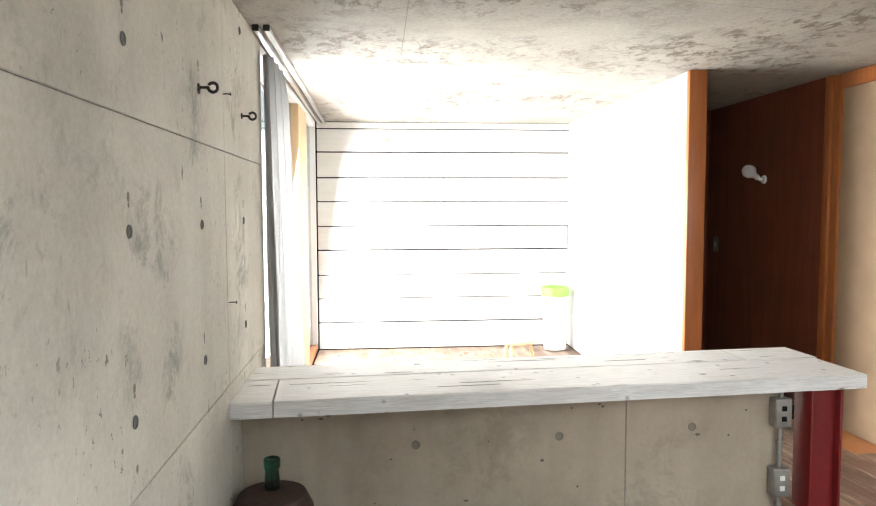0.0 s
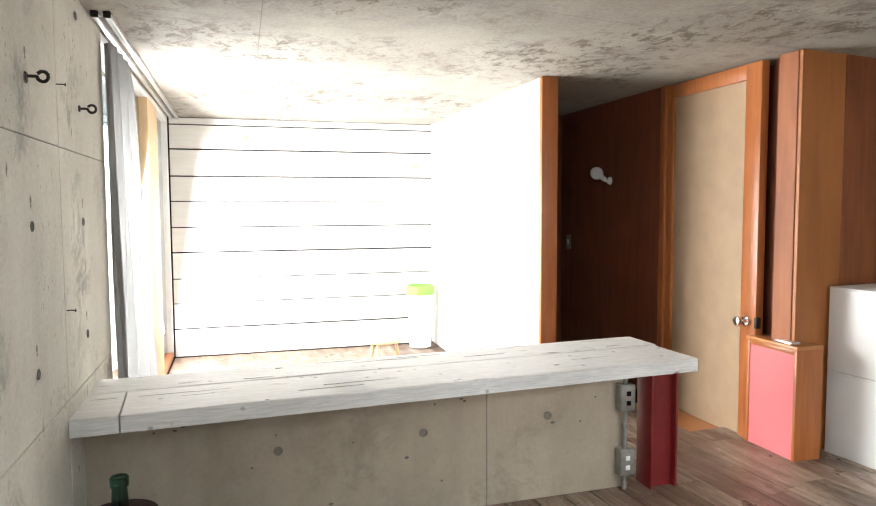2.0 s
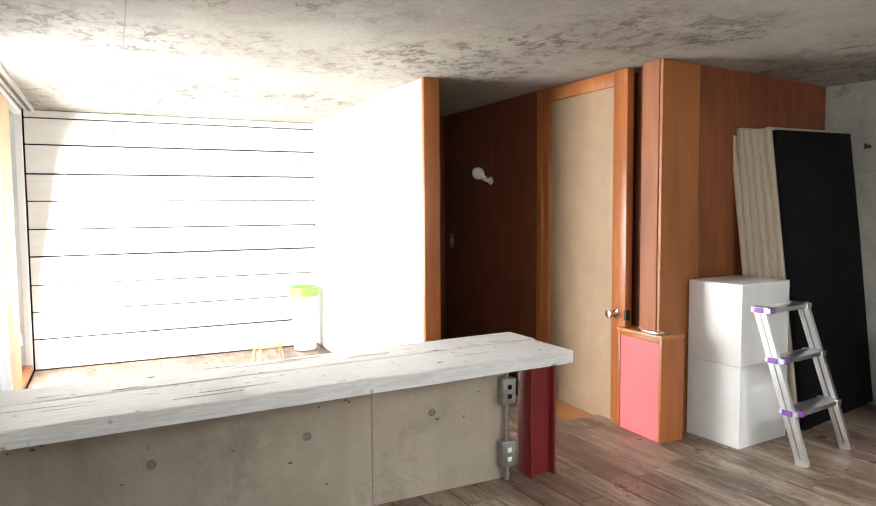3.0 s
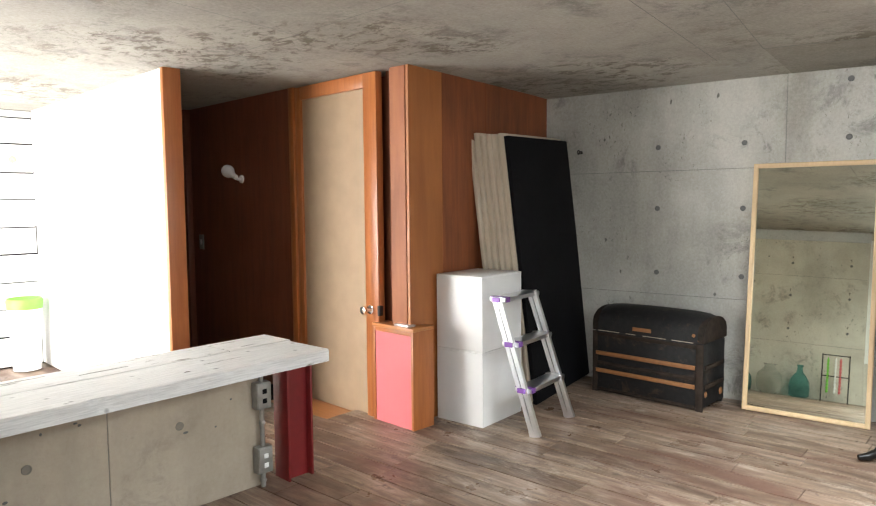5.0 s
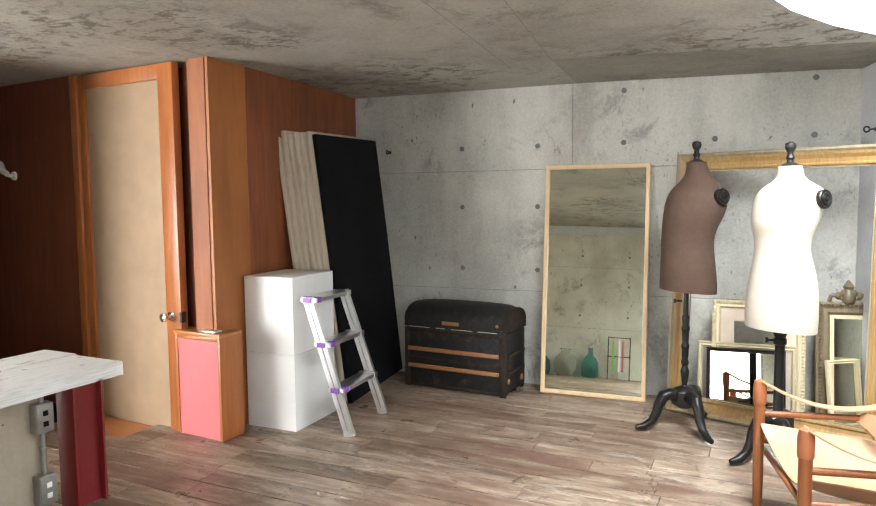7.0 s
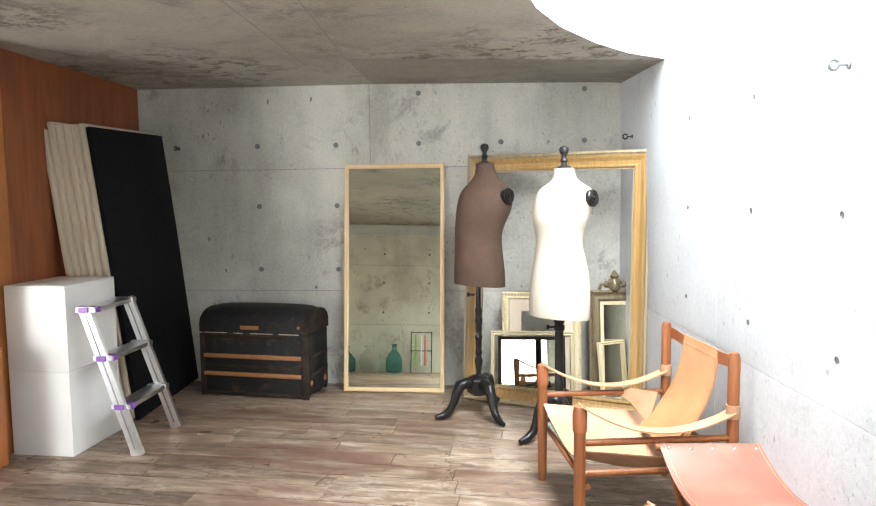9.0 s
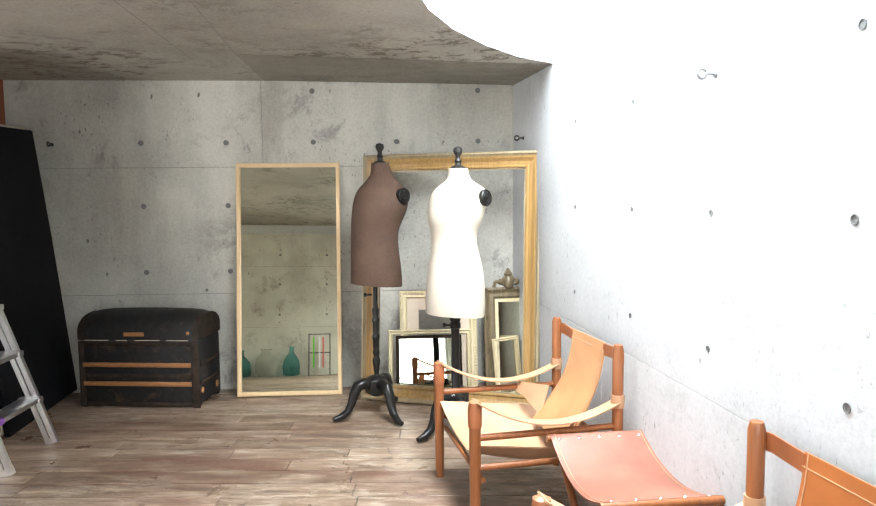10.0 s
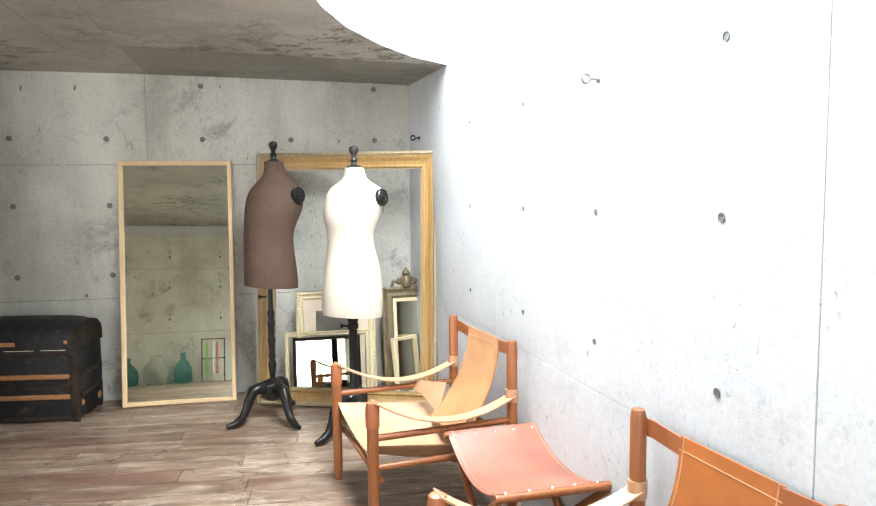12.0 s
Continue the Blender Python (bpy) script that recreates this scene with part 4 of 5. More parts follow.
def gold_frame():
    ob = thing("gilt_frame", lean(4.404, 0.822, (-0.233, -0.972), 4.0), "very large empty gilt picture frame leaning on concrete", "picture frame")
    w, h = 1.145, 1.565
    part("outer_lip", frame_ring(w, h, ((0, 0), (0, 0.045), (0.006, 0.057), (0.016, 0.059), (0.026, 0.048), (0.03, 0.046), (0.03, 0))), GOLD_DARK, ob, "dark worn outer lip", smooth=False)
    part("moulding", frame_ring(w, h, ((0.03, 0), (0.03, 0.05), (0.04, 0.046), (0.06, 0.03), (0.08, 0.024), (0.088, 0.03), (0.096, 0.028), (0.1, 0.018), (0.1, 0.0))), GOLD, ob, smooth=False)
    part("inner_fillet", frame_ring(w - 0.2, h - 0.2, ((0, 0), (0, 0.016), (0.008, 0.016), (0.008, 0))), GOLD_DARK, ob, smooth=False).location = (0.1, 0, 0.1)
    return ob


gold_frame()


def small_frame(name, m, w, h, bar, mat, label, inner=None, glass_mat=None, crest=False, beads=False):
    ob = thing(name, m, label, "picture frame")
    part("moulding", frame_ring(w, h, ((0, 0), (0, 0.022), (bar * 0.2, 0.03), (bar * 0.55, 0.022), (bar * 0.8, 0.026), (bar, 0.014), (bar, 0))), mat, ob, smooth=False)
    if inner:
        part("mount", frame_ring(w - 2 * bar, h - 2 * bar, ((0, 0), (0, 0.012), (inner[0], 0.009), (inner[0], 0))), inner[1], ob, smooth=False).location = (bar, 0, bar)
    if glass_mat:
        part("mirror_glass", box(bar * 0.9, w - bar * 0.9, -0.01, -0.005, bar * 0.9, h - bar * 0.9), glass_mat, ob)
    if beads:
        bmx = bmesh.new()
        n = int(h / 0.02)
        for k in range(n):
            for x in (bar * 0.25, w - bar * 0.25):
                lathe([(0.002, -0.008), (0.008, -0.004), (0.009, 0), (0.008, 0.004), (0.002, 0.008)], 6, bmx, pose(x, -0.028, h * (k + 0.5) / n))
        for k in range(int(w / 0.02)):
            lathe([(0.002, -0.008), (0.008, -0.004), (0.009, 0), (0.008, 0.004), (0.002, 0.008)], 6, bmx, pose(0.01 + k * 0.02, -0.028, h - bar * 0.25, 0, 90))
        part("carved_beading", bmx, mat, ob)
    if crest:
        bmx = bmesh.new()
        c = w * 0.5
        tube([(c - 0.1, -0.015, h), (c - 0.09, -0.02, h + 0.035), (c - 0.05, -0.02, h + 0.04), (c - 0.035, -0.02, h + 0.015)], 0.012, 8, bmx)
        tube([(c + 0.1, -0.015, h), (c + 0.09, -0.02, h + 0.035), (c + 0.05, -0.02, h + 0.04), (c + 0.035, -0.02, h + 0.015)], 0.012, 8, bmx)
        lathe([(0.03, 0), (0.038, 0.02), (0.034, 0.05), (0.022, 0.075), (0.03, 0.09), (0.012, 0.12), (0.004, 0.13)], 12, bmx, pose(c, -0.018, h - 0.005))
        for dx in (-0.055, 0.055, -0.028, 0.028):
            lathe([(0.004, -0.02), (0.018, -0.008), (0.02, 0.004), (0.006, 0.024)], 8, bmx, pose(c + dx, -0.02, h + 0.06 - abs(dx) * 0.5))
        part("carved_crest", bmx, mat, ob, "carved scrollwork crest")
    return ob


small_frame("ornate_frame", lean(4.48, 0.59, (0.115, -0.99), 7), 0.51, 0.68, 0.05, CREAM_GILT, "cream and gilt carved frame leaning on the wall", (0.075, MOUNT), beads=True)
small_frame("cream_picture_frame", lean(4.455, 0.665, (0.115, -0.99), 9), 0.545, 0.425, 0.03, CREAM_GILT, "pale cream frame leaning inside the large one")
small_frame("framed_mirror", lean(4.395, 0.605, (0.15, -0.989), 13), 0.43, 0.40, 0.022, TRUNK_L, "small mirror in a dark frame leaning on frames", None, MIRROR)
small_frame("crested_mirror", lean(4.50, 0.03, (0.25, -0.97), 6), 0.34, 0.70, 0.075, DARK_GILT, "antique gilt carved mirror with a scrolled crest", (0.035, CREAM_GILT), MIRROR, True, True)
small_frame("easel_frame", lean(4.42, -0.04, (0.6, -0.8), 8), 0.2, 0.38, 0.022, CREAM_GILT, "narrow cream frame leaning askew")


# ---- dress forms ----
def dress_form(m, cloth, knob, torso, disc, legs, turned, label):
    """A torso of cloth on a post with three curved legs: one mesh, several materials.
    Torso rows: height, half width, half depth, shift along x."""
    bmx = bmesh.new()

    def paint(first, index):
        for f in list(bmx.faces)[first:]:
            f.material_index = index

    n = 32
    rings = []
    fine = []
    for (z0, *p0), (z1, *p1) in zip(torso, torso[1:]):
        for k in range(3):
            u = k / 3
            fine.append((z0 + (z1 - z0) * u, *(q0 + (q1 - q0) * u for q0, q1 in zip(p0, p1))))
    fine.append(torso[-1])
    for k in range(2):
        fine = [fine[0]] + [tuple((a + 2 * b + c) / 4 for a, b, c in zip(p, q, r)) for p, q, r in zip(fine, fine[1:], fine[2:])] + [fine[-1]]
    bot, top = torso[0][0], torso[-1][0]
    for z, w, d, cx in [(bot + 0.012, torso[0][1] * 0.90, torso[0][2] * 0.90, torso[0][3])] + fine:
        ring = []
        for i in range(n):
            a = 6.28318 * i / n
            c, s = math.cos(a), math.sin(a)
            e = 0.9
            wob = 1 + 0.006 * noise.noise(Vector((c * 2, s * 2, z * 6)))
            hem = -0.012 * c * max(0.0, 1 - (z - bot) / 0.12)
            ring.append((cx + wob * w * math.copysign(abs(c) ** e, c), wob * d * math.copysign(abs(s) ** e, s), z + hem))
        rings.append(ring)
    loft(rings, bmx)
    cx = torso[-1][3]
    k = len(bmx.faces)
    lathe([(0.040, -0.004), (0.040, 0.006), (0.030, 0.012), (0.017, 0.018), (0.015, 0.03), (0.021, 0.04), (0.014, 0.052), (0.013, 0.066), (0.022, 0.080), (0.026, 0.094), (0.022, 0.110), (0.006, 0.118)], 16, bmx, pose(cx, 0, top))
    paint(k, 2)
    k = len(bmx.faces)
    dx, dy, dz, face = disc
    lathe([(0.044, -0.03), (0.046, 0.003), (0.042, 0.008), (0.038, 0.005), (0.031, 0.005), (0.028, 0.011), (0.020, 0.011), (0.018, 0.007), (0.012, 0.007), (0.009, 0.014), (0.002, 0.016)], 24, bmx, pose(dx, dy, dz, 0, 0, face) @ pose(0, 0, 0, 0, 84, 0))
    if turned:
        lathe([(r * 0.82, h) for r, h in [(0.018, 0.20), (0.03, 0.215), (0.03, 0.235), (0.017, 0.25), (0.024, 0.29), (0.030, 0.33), (0.018, 0.36), (0.026, 0.37), (0.026, 0.385), (0.020, 0.40), (0.023, 0.42), (0.023, 0.455), (0.028, 0.465), (0.028, 0.478), (0.020, 0.49), (0.024, 0.52), (0.024, 0.555), (0.029, 0.565), (0.029, 0.578), (0.021, 0.59), (0.025, 0.62), (0.028, 0.635), (0.018, 0.65), (0.016, bot + 0.03)]], 18, bmx)
    else:
        lathe([(0.034, 0.20), (0.034, 0.22), (0.024, 0.24), (0.023, bot - 0.08), (0.030, bot - 0.075), (0.030, bot - 0.05), (0.024, bot - 0.045), (0.033, bot - 0.02), (0.033, bot + 0.03)], 18, bmx)
    lathe([(0.004, -0.05), (0.013, -0.046), (0.013, -0.034), (0.006, -0.03), (0.006, 0.0)], 10, bmx, pose(-0.02, -0.005, bot - 0.06, 0, 90, 0))
    lathe([(0.035, 0.12), (0.066, 0.135), (0.072, 0.16), (0.072, 0.215), (0.056, 0.232), (0.02, 0.245)], 6, bmx)
    for a in legs:
        c, s = math.cos(radians(a)), math.sin(radians(a))
        pts = [(r * c, r * s, z) for r, z in ((0.02, 0.185), (0.085, 0.202), (0.125, 0.192), (0.150, 0.150), (0.168, 0.095), (0.195, 0.052), (0.240, 0.026), (0.286, 0.022))]
        tube(pts, 0.02, 12, bmx, 1.0, [0.034, 0.034, 0.034, 0.029, 0.025, 0.022, 0.021, 0.013])
    paint(k, 1)
    me = mesh_of(bmx, "dress_form", True)
    for mm in (cloth, BLACK_WOOD, knob):
        me.materials.append(mm)
    ob = new("dress_form", me)
    ob.matrix_world = m
    return tagged(ob, label, "dress form", "dress forms")


BROWN_TORSO = [(0.785, 0.151, 0.128, 0.009), (0.84, 0.151, 0.134, 0.009), (0.932, 0.144, 0.132, 0.005), (1.043, 0.137, 0.122, 0.0), (1.116, 0.140, 0.126, 0.005), (1.208, 0.160, 0.140, 0.032),
               (1.282, 0.163, 0.132, 0.046), (1.340, 0.142, 0.105, 0.048), (1.385, 0.098, 0.078, 0.050), (1.42, 0.068, 0.060, 0.050), (1.46, 0.056, 0.054, 0.045), (1.492, 0.052, 0.050, 0.041)]
CREAM_TORSO = [(0.655, 0.160, 0.128, 0.0), (0.70, 0.163, 0.134, 0.001), (0.774, 0.163, 0.136, 0.002), (0.876, 0.154, 0.132, 0.004), (0.961, 0.138, 0.120, 0.003), (1.046, 0.120, 0.106, -0.003), (1.114, 0.128, 0.112, 0.0),
               (1.174, 0.152, 0.130, 0.004), (1.25, 0.158, 0.126, 0.018), (1.31, 0.157, 0.108, 0.032), (1.346, 0.126, 0.085, 0.030), (1.372, 0.082, 0.066, 0.027), (1.395, 0.059, 0.056, 0.025), (1.446, 0.052, 0.050, 0.022)]
dress_form(pose(4.062, 0.678, 0, 0, 0, -80), BROWN_CLOTH, BLACK_WOOD, BROWN_TORSO, (0.173, -0.091, 1.303, -48), (207, -62, 62), True, "brown cloth dress form on a black turned tripod stand")
dress_form(pose(3.80, 0.195, 0, 0, 0, -87), WHITE_CLOTH, IRON, CREAM_TORSO, (0.169, -0.064, 1.288, -37), (225, -79, 75), False, "cream canvas dress form on a black tripod stand")


# ---- leather sling furniture ----
def safari_chair(m, label, hide, hide_back, fh=0.53):
    """Local x to the sitter's left seen from the front, y backwards; front legs at y 0, back posts at y 0.575."""
    ob = thing("safari_chair", m, label, "chair", "leather sling chairs")
    w, d = 0.62, 0.575
    bh = 0.72
    for x in (0, w):
        leg = part("front_leg", lathe([(0.016, 0), (0.02, 0.05), (0.022, 0.30), (0.022, fh - 0.09), (0.021, fh - 0.01), (0.016, fh)], 14, m=pose(x, 0, 0)), CHAIR_W, ob)
        part("strap_loop", lathe([(0.026, fh - 0.085), (0.027, fh - 0.02), (0.022, fh + 0.008), (0.01, fh + 0.012)], 14, m=pose(x, 0, 0)), TAN_CAP, leg, "leather cap of the arm strap")
        post = part("back_post", lathe([(0.016, 0), (0.02, 0.05), (0.022, 0.35), (0.022, bh - 0.02), (0.017, bh)], 14, m=pose(x, d, 0)), CHAIR_W, ob)
        part("buckle", lathe([(0.026, 0.475), (0.027, 0.50), (0.026, 0.525)], 14, m=pose(x, d, 0)), TAN_PALE, post, "leather strap end with buckle")
        part("side_rail", tube([(x, 0, 0.40), (x, d, 0.40)], 0.013), CHAIR_W, ob)
        arm = strip(curve3((x, 0.0, fh + 0.012), (x, d, 0.50), 0.085, 14), (0.03, 0, 0), 0.005)
        part("arm_strap", arm, TAN_PALE, ob, "pale sagging leather arm strap")
    for z in (0.16, 0.30):
        part("back_stretcher", tube([(0, d, z), (w, d, z)], 0.014), CHAIR_W, ob)
    for x in (0, w):
        part("low_rail", tube([(x, 0, 0.285), (x, d, 0.285)], 0.013), CHAIR_W, ob)
    part("front_stretcher", tube([(0, 0.03, 0.235), (w, 0.03, 0.235)], 0.012), CHAIR_W, ob)
    rings = []
    for i in range(13):
        v = i / 12
        row = [(0.02 + (w - 0.04) * k / 10, 0.0 + v * (d - 0.05) + 0.03 * math.sin(math.pi * k / 10) * (1 - v), 0.365 - 0.06 * v - (0.10 + 0.03 * math.sin(math.pi * v)) * math.sin(math.pi * k / 10) ** 0.8) for k in range(11)]
        rings.append(row + [(x, y, z - 0.006) for x, y, z in reversed(row)])
    part("seat", loft(rings), hide, ob, "tan leather sling seat")
    back = []
    for i in range(13):
        v = i / 12
        z = 0.285 + v * 0.41
        back.append((w / 2, d - 0.165 + 0.185 * v + 0.045 * math.sin(math.pi * v), z))
    bk = part("backrest", strip(back, [(0.185 - 0.025 * (i / 12) - 0.012 * math.sin(math.pi * i / 12), 0, 0) for i in range(13)], 0.006), hide_back, ob, "tan leather backrest sling")
    for s in (-1, 1):
        seam = [(w / 2 + s * (0.172 - 0.025 * (i / 12) - 0.012 * math.sin(math.pi * i / 12)), p[1] - 0.0035, p[2] + 0.002) for i, p in enumerate(back)]
        part("stitching", strip(seam, (0.0015, 0, 0), 0.0015), TAN_PALE, bk)
    part("top_seam", strip([(w / 2 - 0.16, back[11][1] - 0.0035, back[11][2]), (w / 2 + 0.16, back[11][1] - 0.0035, back[11][2])], (0, 0, 0.0015), 0.0015), TAN_PALE, bk)
    for x, s in ((0, 1), (w, -1)):
        part("back_strap", strip([(x - s * 0.024, d + 0.01, 0.672), (x + s * 0.03, d + 0.024, 0.672), (x + s * 0.155, d + 0.016, 0.668)], (0, 0, 0.024), 0.005), TAN_CAP, bk)
        part("back_strap", strip([(x + s * 0.005, d - 0.20, 0.405), (x + s * 0.06, d - 0.17, 0.40), (x + s * 0.15, d - 0.115, 0.37)], [(0, 0.01, 0.02), (0, 0.015, 0.03), (0, 0.02, 0.07)] if x else [(0, 0.01, 0.014), (0, 0.012, 0.016), (0, 0.012, 0.02)], 0.005), TAN_PALE, bk)
    return ob


CH1 = axes((2.585, 0.067, 0), (0.959, 0.283), (0.283, -0.959))
chair1 = safari_chair(CH1, "tan leather sling chair with dark wood posts facing the room", TAN_PALE, TAN)
CH2 = axes((1.11, -0.27, 0), (0.966, 0.26), (0.26, -0.966))
chair2 = safari_chair(CH2, "deep orange-tan leather sling chair standing close to the bright wall", TAN_DARK, TAN_DARK, 0.565)


def sling_stool():
    m = axes((2.075, -0.32, 0), (0.975, 0.18), (0.18, -0.975))
    ob = thing("sling_stool", m, "low sling footstool with rosy tan leather", "stool")
    w, d, h = 0.58, 0.37, 0.395
    pts = curve3((0, d / 2, h), (w, d / 2, h), 0.075, 16)
    seat = part("seat", strip(pts, (0, d / 2, 0), 0.006), TAN_PINK, ob, "rosy tan leather sling")
    for x in (0.0, w):
        part("end_bar", tube([(x, -0.012, h - 0.012), (x, d + 0.012, h - 0.012)], 0.014), CHAIR_W, ob)
        for i in range(5):
            part("rivet", lathe([(0.008, 0), (0.007, 0.003), (0.002, 0.006)], 8, m=pose(abs(x - 0.022), 0.03 + i * (d - 0.06) / 4, h - 0.008)), CHROME, seat)
    for y in (0.0, d):
        part("leg", tube([(0.0, y, h - 0.02), (w * 0.85, y, 0.0)], 0.014), CHAIR_W, ob)
        part("leg", tube([(w, y + 0.03 * (1 if y == 0 else -1), h - 0.02), (w * 0.15, y + 0.03 * (1 if y == 0 else -1), 0.0)], 0.014), CHAIR_W, ob)
    for x in (0.13, 0.45):
        part("stretcher", tube([(x, 0, 0.09), (x, d, 0.09)], 0.011), CHAIR_W, ob)
    for y in (0.018, d - 0.018):
        stitch = [(p[0], y, p[2] + 0.0045) for p in pts]
        part("stitching", strip(stitch, (0, 0.0015, 0), 0.0015), TAN_PALE, seat)
    return ob


sling_stool()


# ---- bottles by the long wall ----
def bottle(x, y, profile, mat, name, label, neck=None):
    ob = thing(name, pose(x, y, 0), label, "bottle")
    part("bottle_body", lathe(profile, 24), mat, ob)
    if neck:
        part("neck", lathe(neck, 18), GREEN_GLASS, ob, "dark green glass neck")
    return ob


bottle(-0.383, 2.55, [(0.10, 0), (0.14, 0.03), (0.15, 0.12), (0.147, 0.22), (0.12, 0.275), (0.06, 0.29), (0.03, 0.295)], WICKER, "demijohn", "dark green demijohn in a wicker jacket",
       [(0.028, 0.28), (0.027, 0.33), (0.024, 0.37), (0.03, 0.372), (0.031, 0.40), (0.026, 0.405), (0.020, 0.40)])
JUG = [(0.09, 0), (0.125, 0.02), (0.13, 0.12), (0.12, 0.20), (0.08, 0.26), (0.04, 0.30), (0.032, 0.36), (0.04, 0.37), (0.04, 0.39), (0.028, 0.39)]
bottle(-0.33, 2.12, [(r * 1.0, z * 0.9) for r, z in JUG], TEAL, "glass_bottle", "large teal glass bottle on the floor")
bottle(-0.33, 1.80, [(0.08, 0), (0.13, 0.04), (0.15, 0.14), (0.13, 0.24), (0.07, 0.30), (0.055, 0.33), (0.075, 0.36)], THIN_CLEAR, "glass_jar", "round clear glass jar on the floor")
bottle(-0.33, 1.47, [(r * 0.88, z * 1.0) for r, z in JUG], TEAL, "glass_bottle", "teal glass bottle with narrow neck on the floor")


def hanging_rack():
    ob = thing("metal_rack", pose(-0.36, 1.10, 0), "small iron rack with hanging coloured bead strings", "rack")
    for y in (-0.14, 0.14):
        part("upright", tube([(0, y, 0), (0, y, 0.56)], 0.007), IRON, ob)
        part("foot", tube([(-0.1, y, 0.008), (0.1, y, 0.008)], 0.008), IRON, ob)
    for z in (0.55, 0.30):
        part("crossbar", tube([(0, -0.15, z), (0, 0.15, z)], 0.006), IRON, ob)
    for y, mat in ((-0.05, PINK), (0.0, PORCELAIN), (0.08, LIME)):
        part("bead_string", lathe([(0.004, 0.1)] + [(0.016 if k % 2 else 0.008, 0.1 + 0.02 * k) for k in range(20)] + [(0.004, 0.52)], 8, m=pose(0, y, 0)), mat, ob)
    return ob


hanging_rack()


# ---- iron eyes and nails in the walls, things on the landing ----
def wall_eye(parent_pose, label="dark iron ring bolt fixed in the concrete wall", iron=IRON):
    ob = thing("ring_bolt", parent_pose, label, "hook", "iron ring bolts")
    part("shank", tube([(0, 0, 0), (0, -0.032, 0)], 0.0045), iron, ob)
    part("washer", lathe([(0.013, 0), (0.011, 0.005), (0.005, 0.006)], 10, m=pose(0, 0, 0, 90)), iron, ob)
    ring = [(0, -0.044 - 0.014 * math.cos(a), 0.014 * math.sin(a)) for a in [6.28318 * i / 14 - 3.14 for i in range(14)]]
    bmx = bmesh.new()
    tube([(0.001 * math.cos(i), *p[1:]) for i, p in enumerate(ring)], 0.005, 8, bmx)
    part("eye", bmx, iron, ob)
    return ob


LW = axes((LEFT, 0, 0), (0, -1), (-1, 0))
for y, z in ((2.26, 1.665), (2.925, 1.667)):
    wall_eye(LW @ pose(-y, 0, z))
RW = axes((2.24, RIGHT(2.24), 1.655), (rv.x, rv.y), (-rv.y, rv.x))
# greyer than the other bolts: the glare on it is in the colour
wall_eye(RW, "iron ring bolt in the bright concrete wall, glare greyed into its colour", GREY_IRON)
wall_eye(axes((4.5, RIGHT(4.5), 1.66), (rv.x, rv.y), (-rv.y, rv.x)))
wall_eye(axes((FAR(2.86), 2.86, 1.66), (fv.x, fv.y), (-fv.y, fv.x)))
for y, z in ((2.60, 1.70), (2.62, 0.96)):
    nail = thing("nail", LW @ pose(-y, 0, z), "bent rusty nail in the concrete wall", "nail")
    part("nail_shank", tube([(0, 0.005, 0), (0, -0.015, 0.001), (0, -0.026, 0.0)], 0.002, 6), IRON, nail)
    part("nail_head", lathe([(0.006, 0), (0.006, 0.002), (0.002, 0.003)], 8, m=pose(0, -0.026, 0, 90)), IRON, nail)


def lime_basket():
    ob = thing("plastic_basket", pose(1.63, 6.22, 0), "white plastic bin with a lime green rim", "bin")
    part("basket_body", lathe([(0.10, 0), (0.11, 0.3), (0.125, 0.5), (0.115, 0.5), (0.09, 0.02)], 24), WHITE_WALL, ob, "white slotted lower bin")
    part("basket_rim", lathe([(0.126, 0.49), (0.13, 0.56), (0.12, 0.575), (0.11, 0.56), (0.115, 0.49)], 24), LIME, ob, "lime green rim")
    return ob


lime_basket()


def low_stool():
    ob = thing("round_stool", pose(1.12, 5.5, 0), "small round wooden stool on the landing", "stool")
    part("seat", lathe([(0.15, 0.21), (0.16, 0.22), (0.16, 0.235), (0.15, 0.245), (0.02, 0.246)], 24), PALE_WOOD, ob)
    for k in range(3):
        a = 2.1 * k
        part("leg", tube([(0.11 * math.cos(a), 0.11 * math.sin(a), 0.215), (0.15 * math.cos(a), 0.15 * math.sin(a), 0)], 0.014), PALE_WOOD, ob)
    return ob


low_stool()

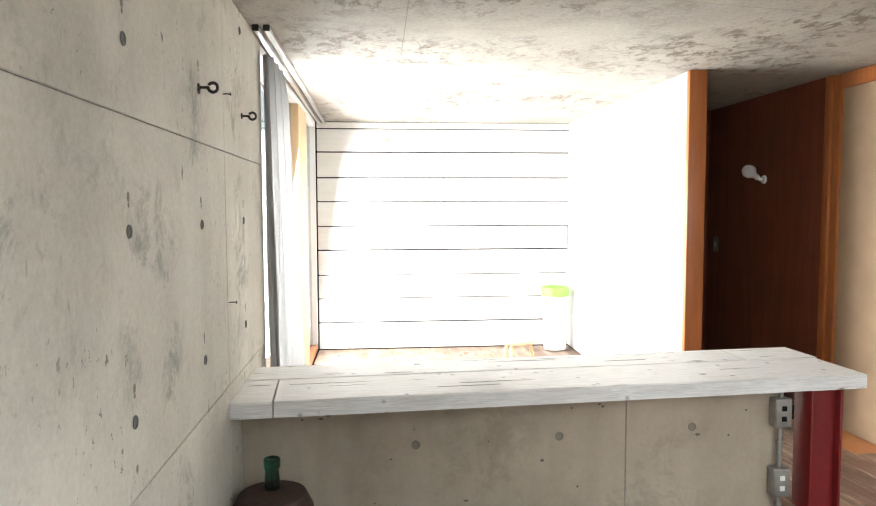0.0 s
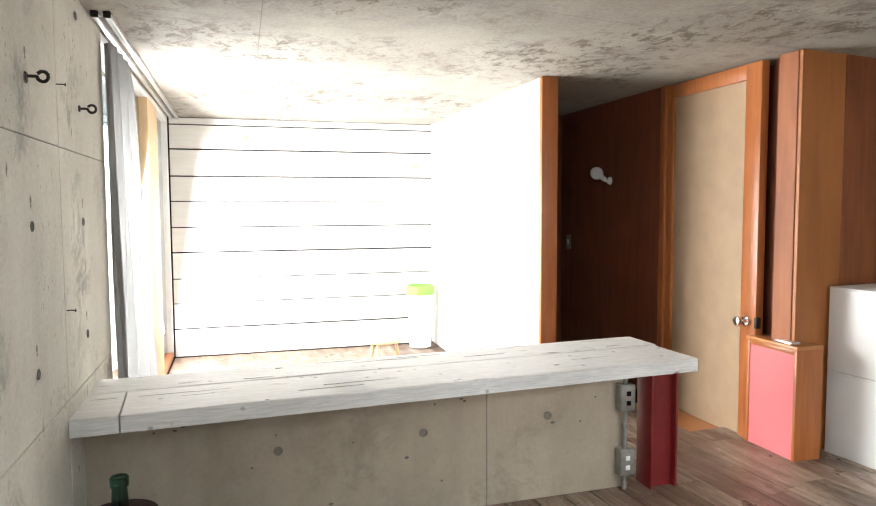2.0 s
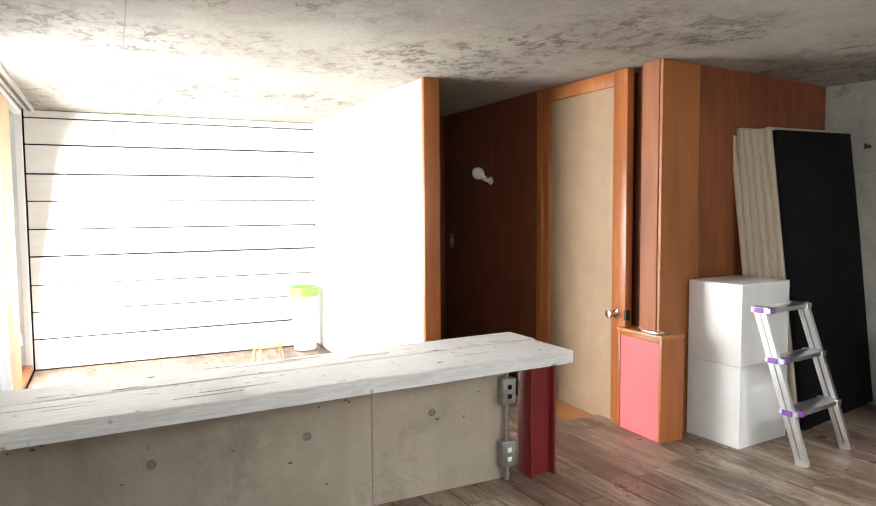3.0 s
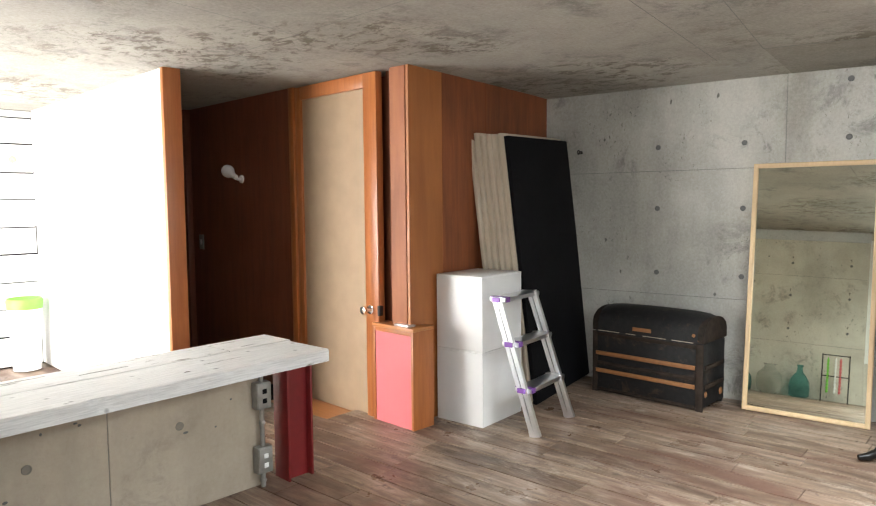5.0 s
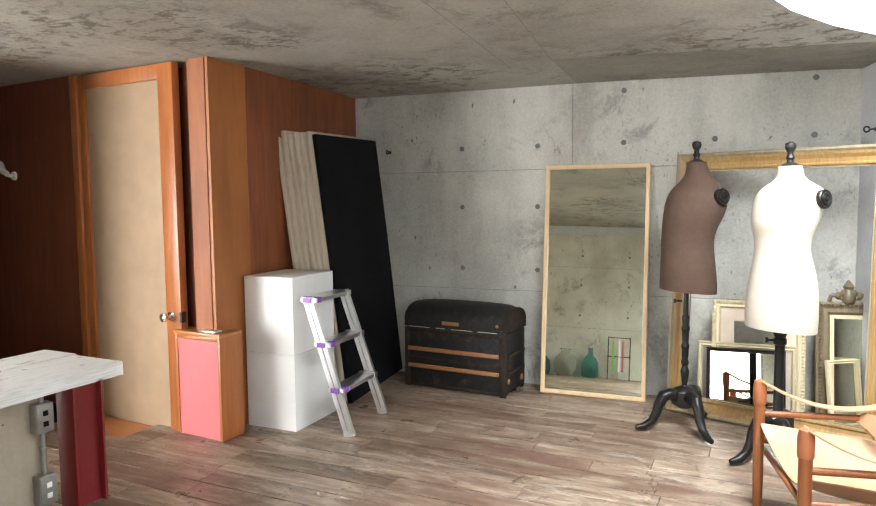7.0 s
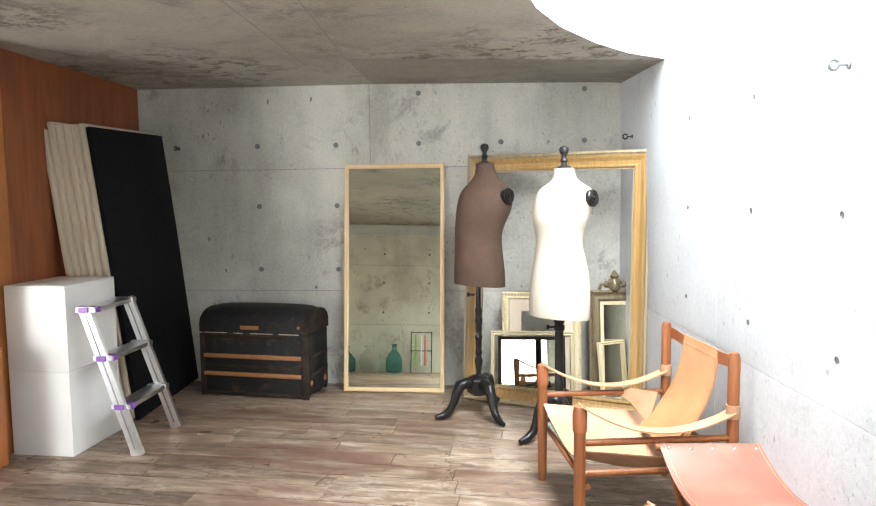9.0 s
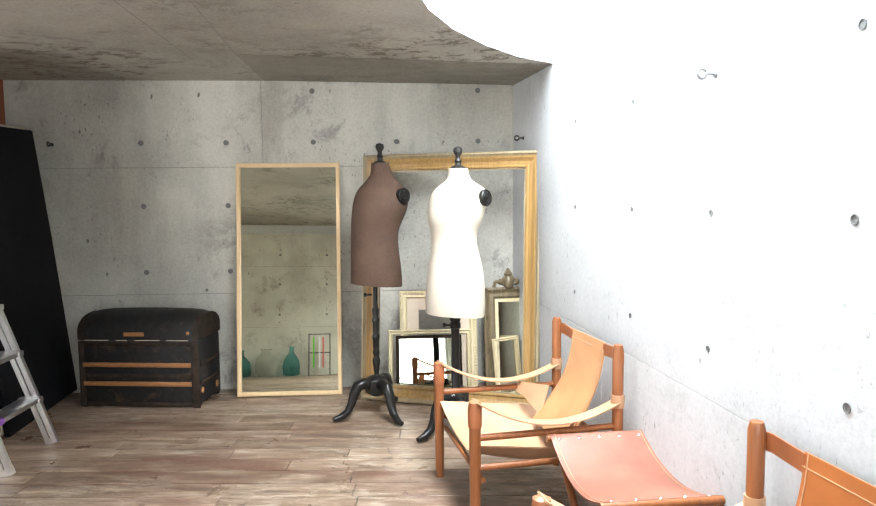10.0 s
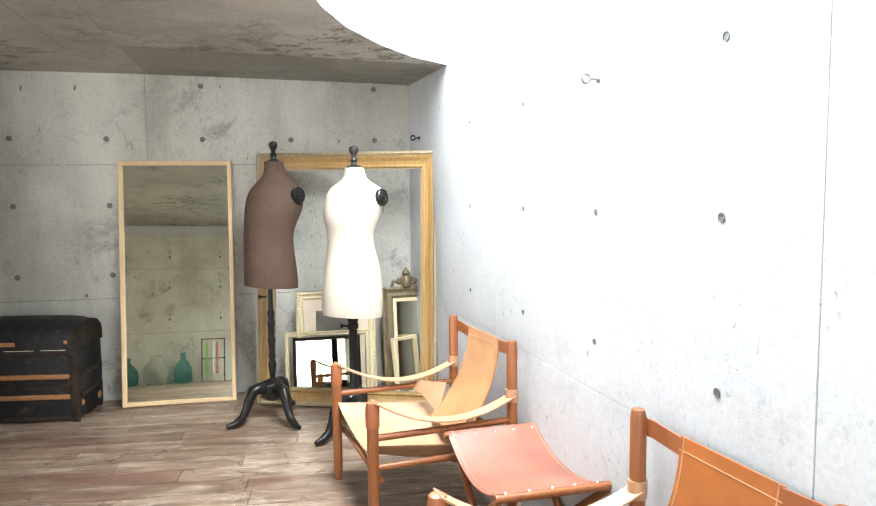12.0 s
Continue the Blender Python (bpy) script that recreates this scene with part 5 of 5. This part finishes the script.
# ---- floorboards: one object each ----
floor = thing("floor", pose(0, 0, 0), "worn brown floorboards with bare scuffed streaks", "floor", kind="structure")
part("subfloor", box(-0.75, 5.0, -1.6, 6.6, -0.2, -0.024), BLACK, floor, "dark gap between boards", False)
rng = random.Random(4)
BW = 0.142
meshes = {}
SK = Vector((0.06, -1, 0)).normalized()     # the boards run askew, nearly with the far wall
turn = axes((0, 0, 0), (-SK.y, SK.x), (-SK.x, -SK.y))
for i in range(-5, 38):
    x = i * BW
    y = RIGHT(x) - 0.25
    stop = 3.26 if 2.58 < x < 2.98 else 3.8
    while y < stop - 0.12:
        length = round(min(rng.choice((0.6, 0.9, 1.2, 1.5, 1.8)), stop - y), 2)
        key = length
        if key not in meshes:
            bmk = box(0.003, BW - 0.003, 0.0015, length - 0.0015, -0.024, 0, 0.0012, seg=1)
            meshes[key] = mesh_of(bmk, "floorboard")
            meshes[key].materials.append(FLOOR)
        ob = new("floorboard", meshes[key])
        ob.parent = floor
        ob.matrix_local = turn @ pose(x, y, -0.001 * rng.random(), 0, 0, 0)
        y += length
# beyond the parapet the boards are hidden from the room: one sheet
tagged(part("landing_floor", box(-0.535, 2.40, 3.86, 6.42, -0.024, -0.012), FLOOR, floor), "brown boards of the landing")

# planks of the white wall
zs = [-0.01, 0.24, 0.463, 0.68, 0.911, 1.131, 1.356, 1.574, 1.806, 2.017, 2.079]
for k, (z0, z1) in enumerate(zip(zs, zs[1:])):
    cuts = [LEFT, 1.80] if k not in (4, 6) else [LEFT, 0.62 if k == 6 else 1.795, 1.80]
    for x0, x1 in zip(cuts, cuts[1:]):
        if x1 - x0 > 0.1:
            p = part("plank", box(x0 + 0.002, x1 - 0.002, 0.0, 0.0135, z0 + 0.004 + 0.003 * rng.random(), z1 - 0.003 - 0.003 * rng.random(), 0.0025, seg=1), WHITE_PLANK, wall_planks)
            p.location.y = 0.003 * (k % 3) * 0.5
for x, z, r in ((0.1, 1.92, 0.014), (1.65, 1.68, 0.018), (0.35, 0.77, 0.01), (0.5, 0.78, 0.01)):
    part("knot", lathe([(r * 1.6, -0.001), (r * 1.4, 0.003), (r * 0.4, 0.004)], 12, m=pose(x, 0, z, 90)), KNOT, wall_planks, "reddish knot showing through paint")
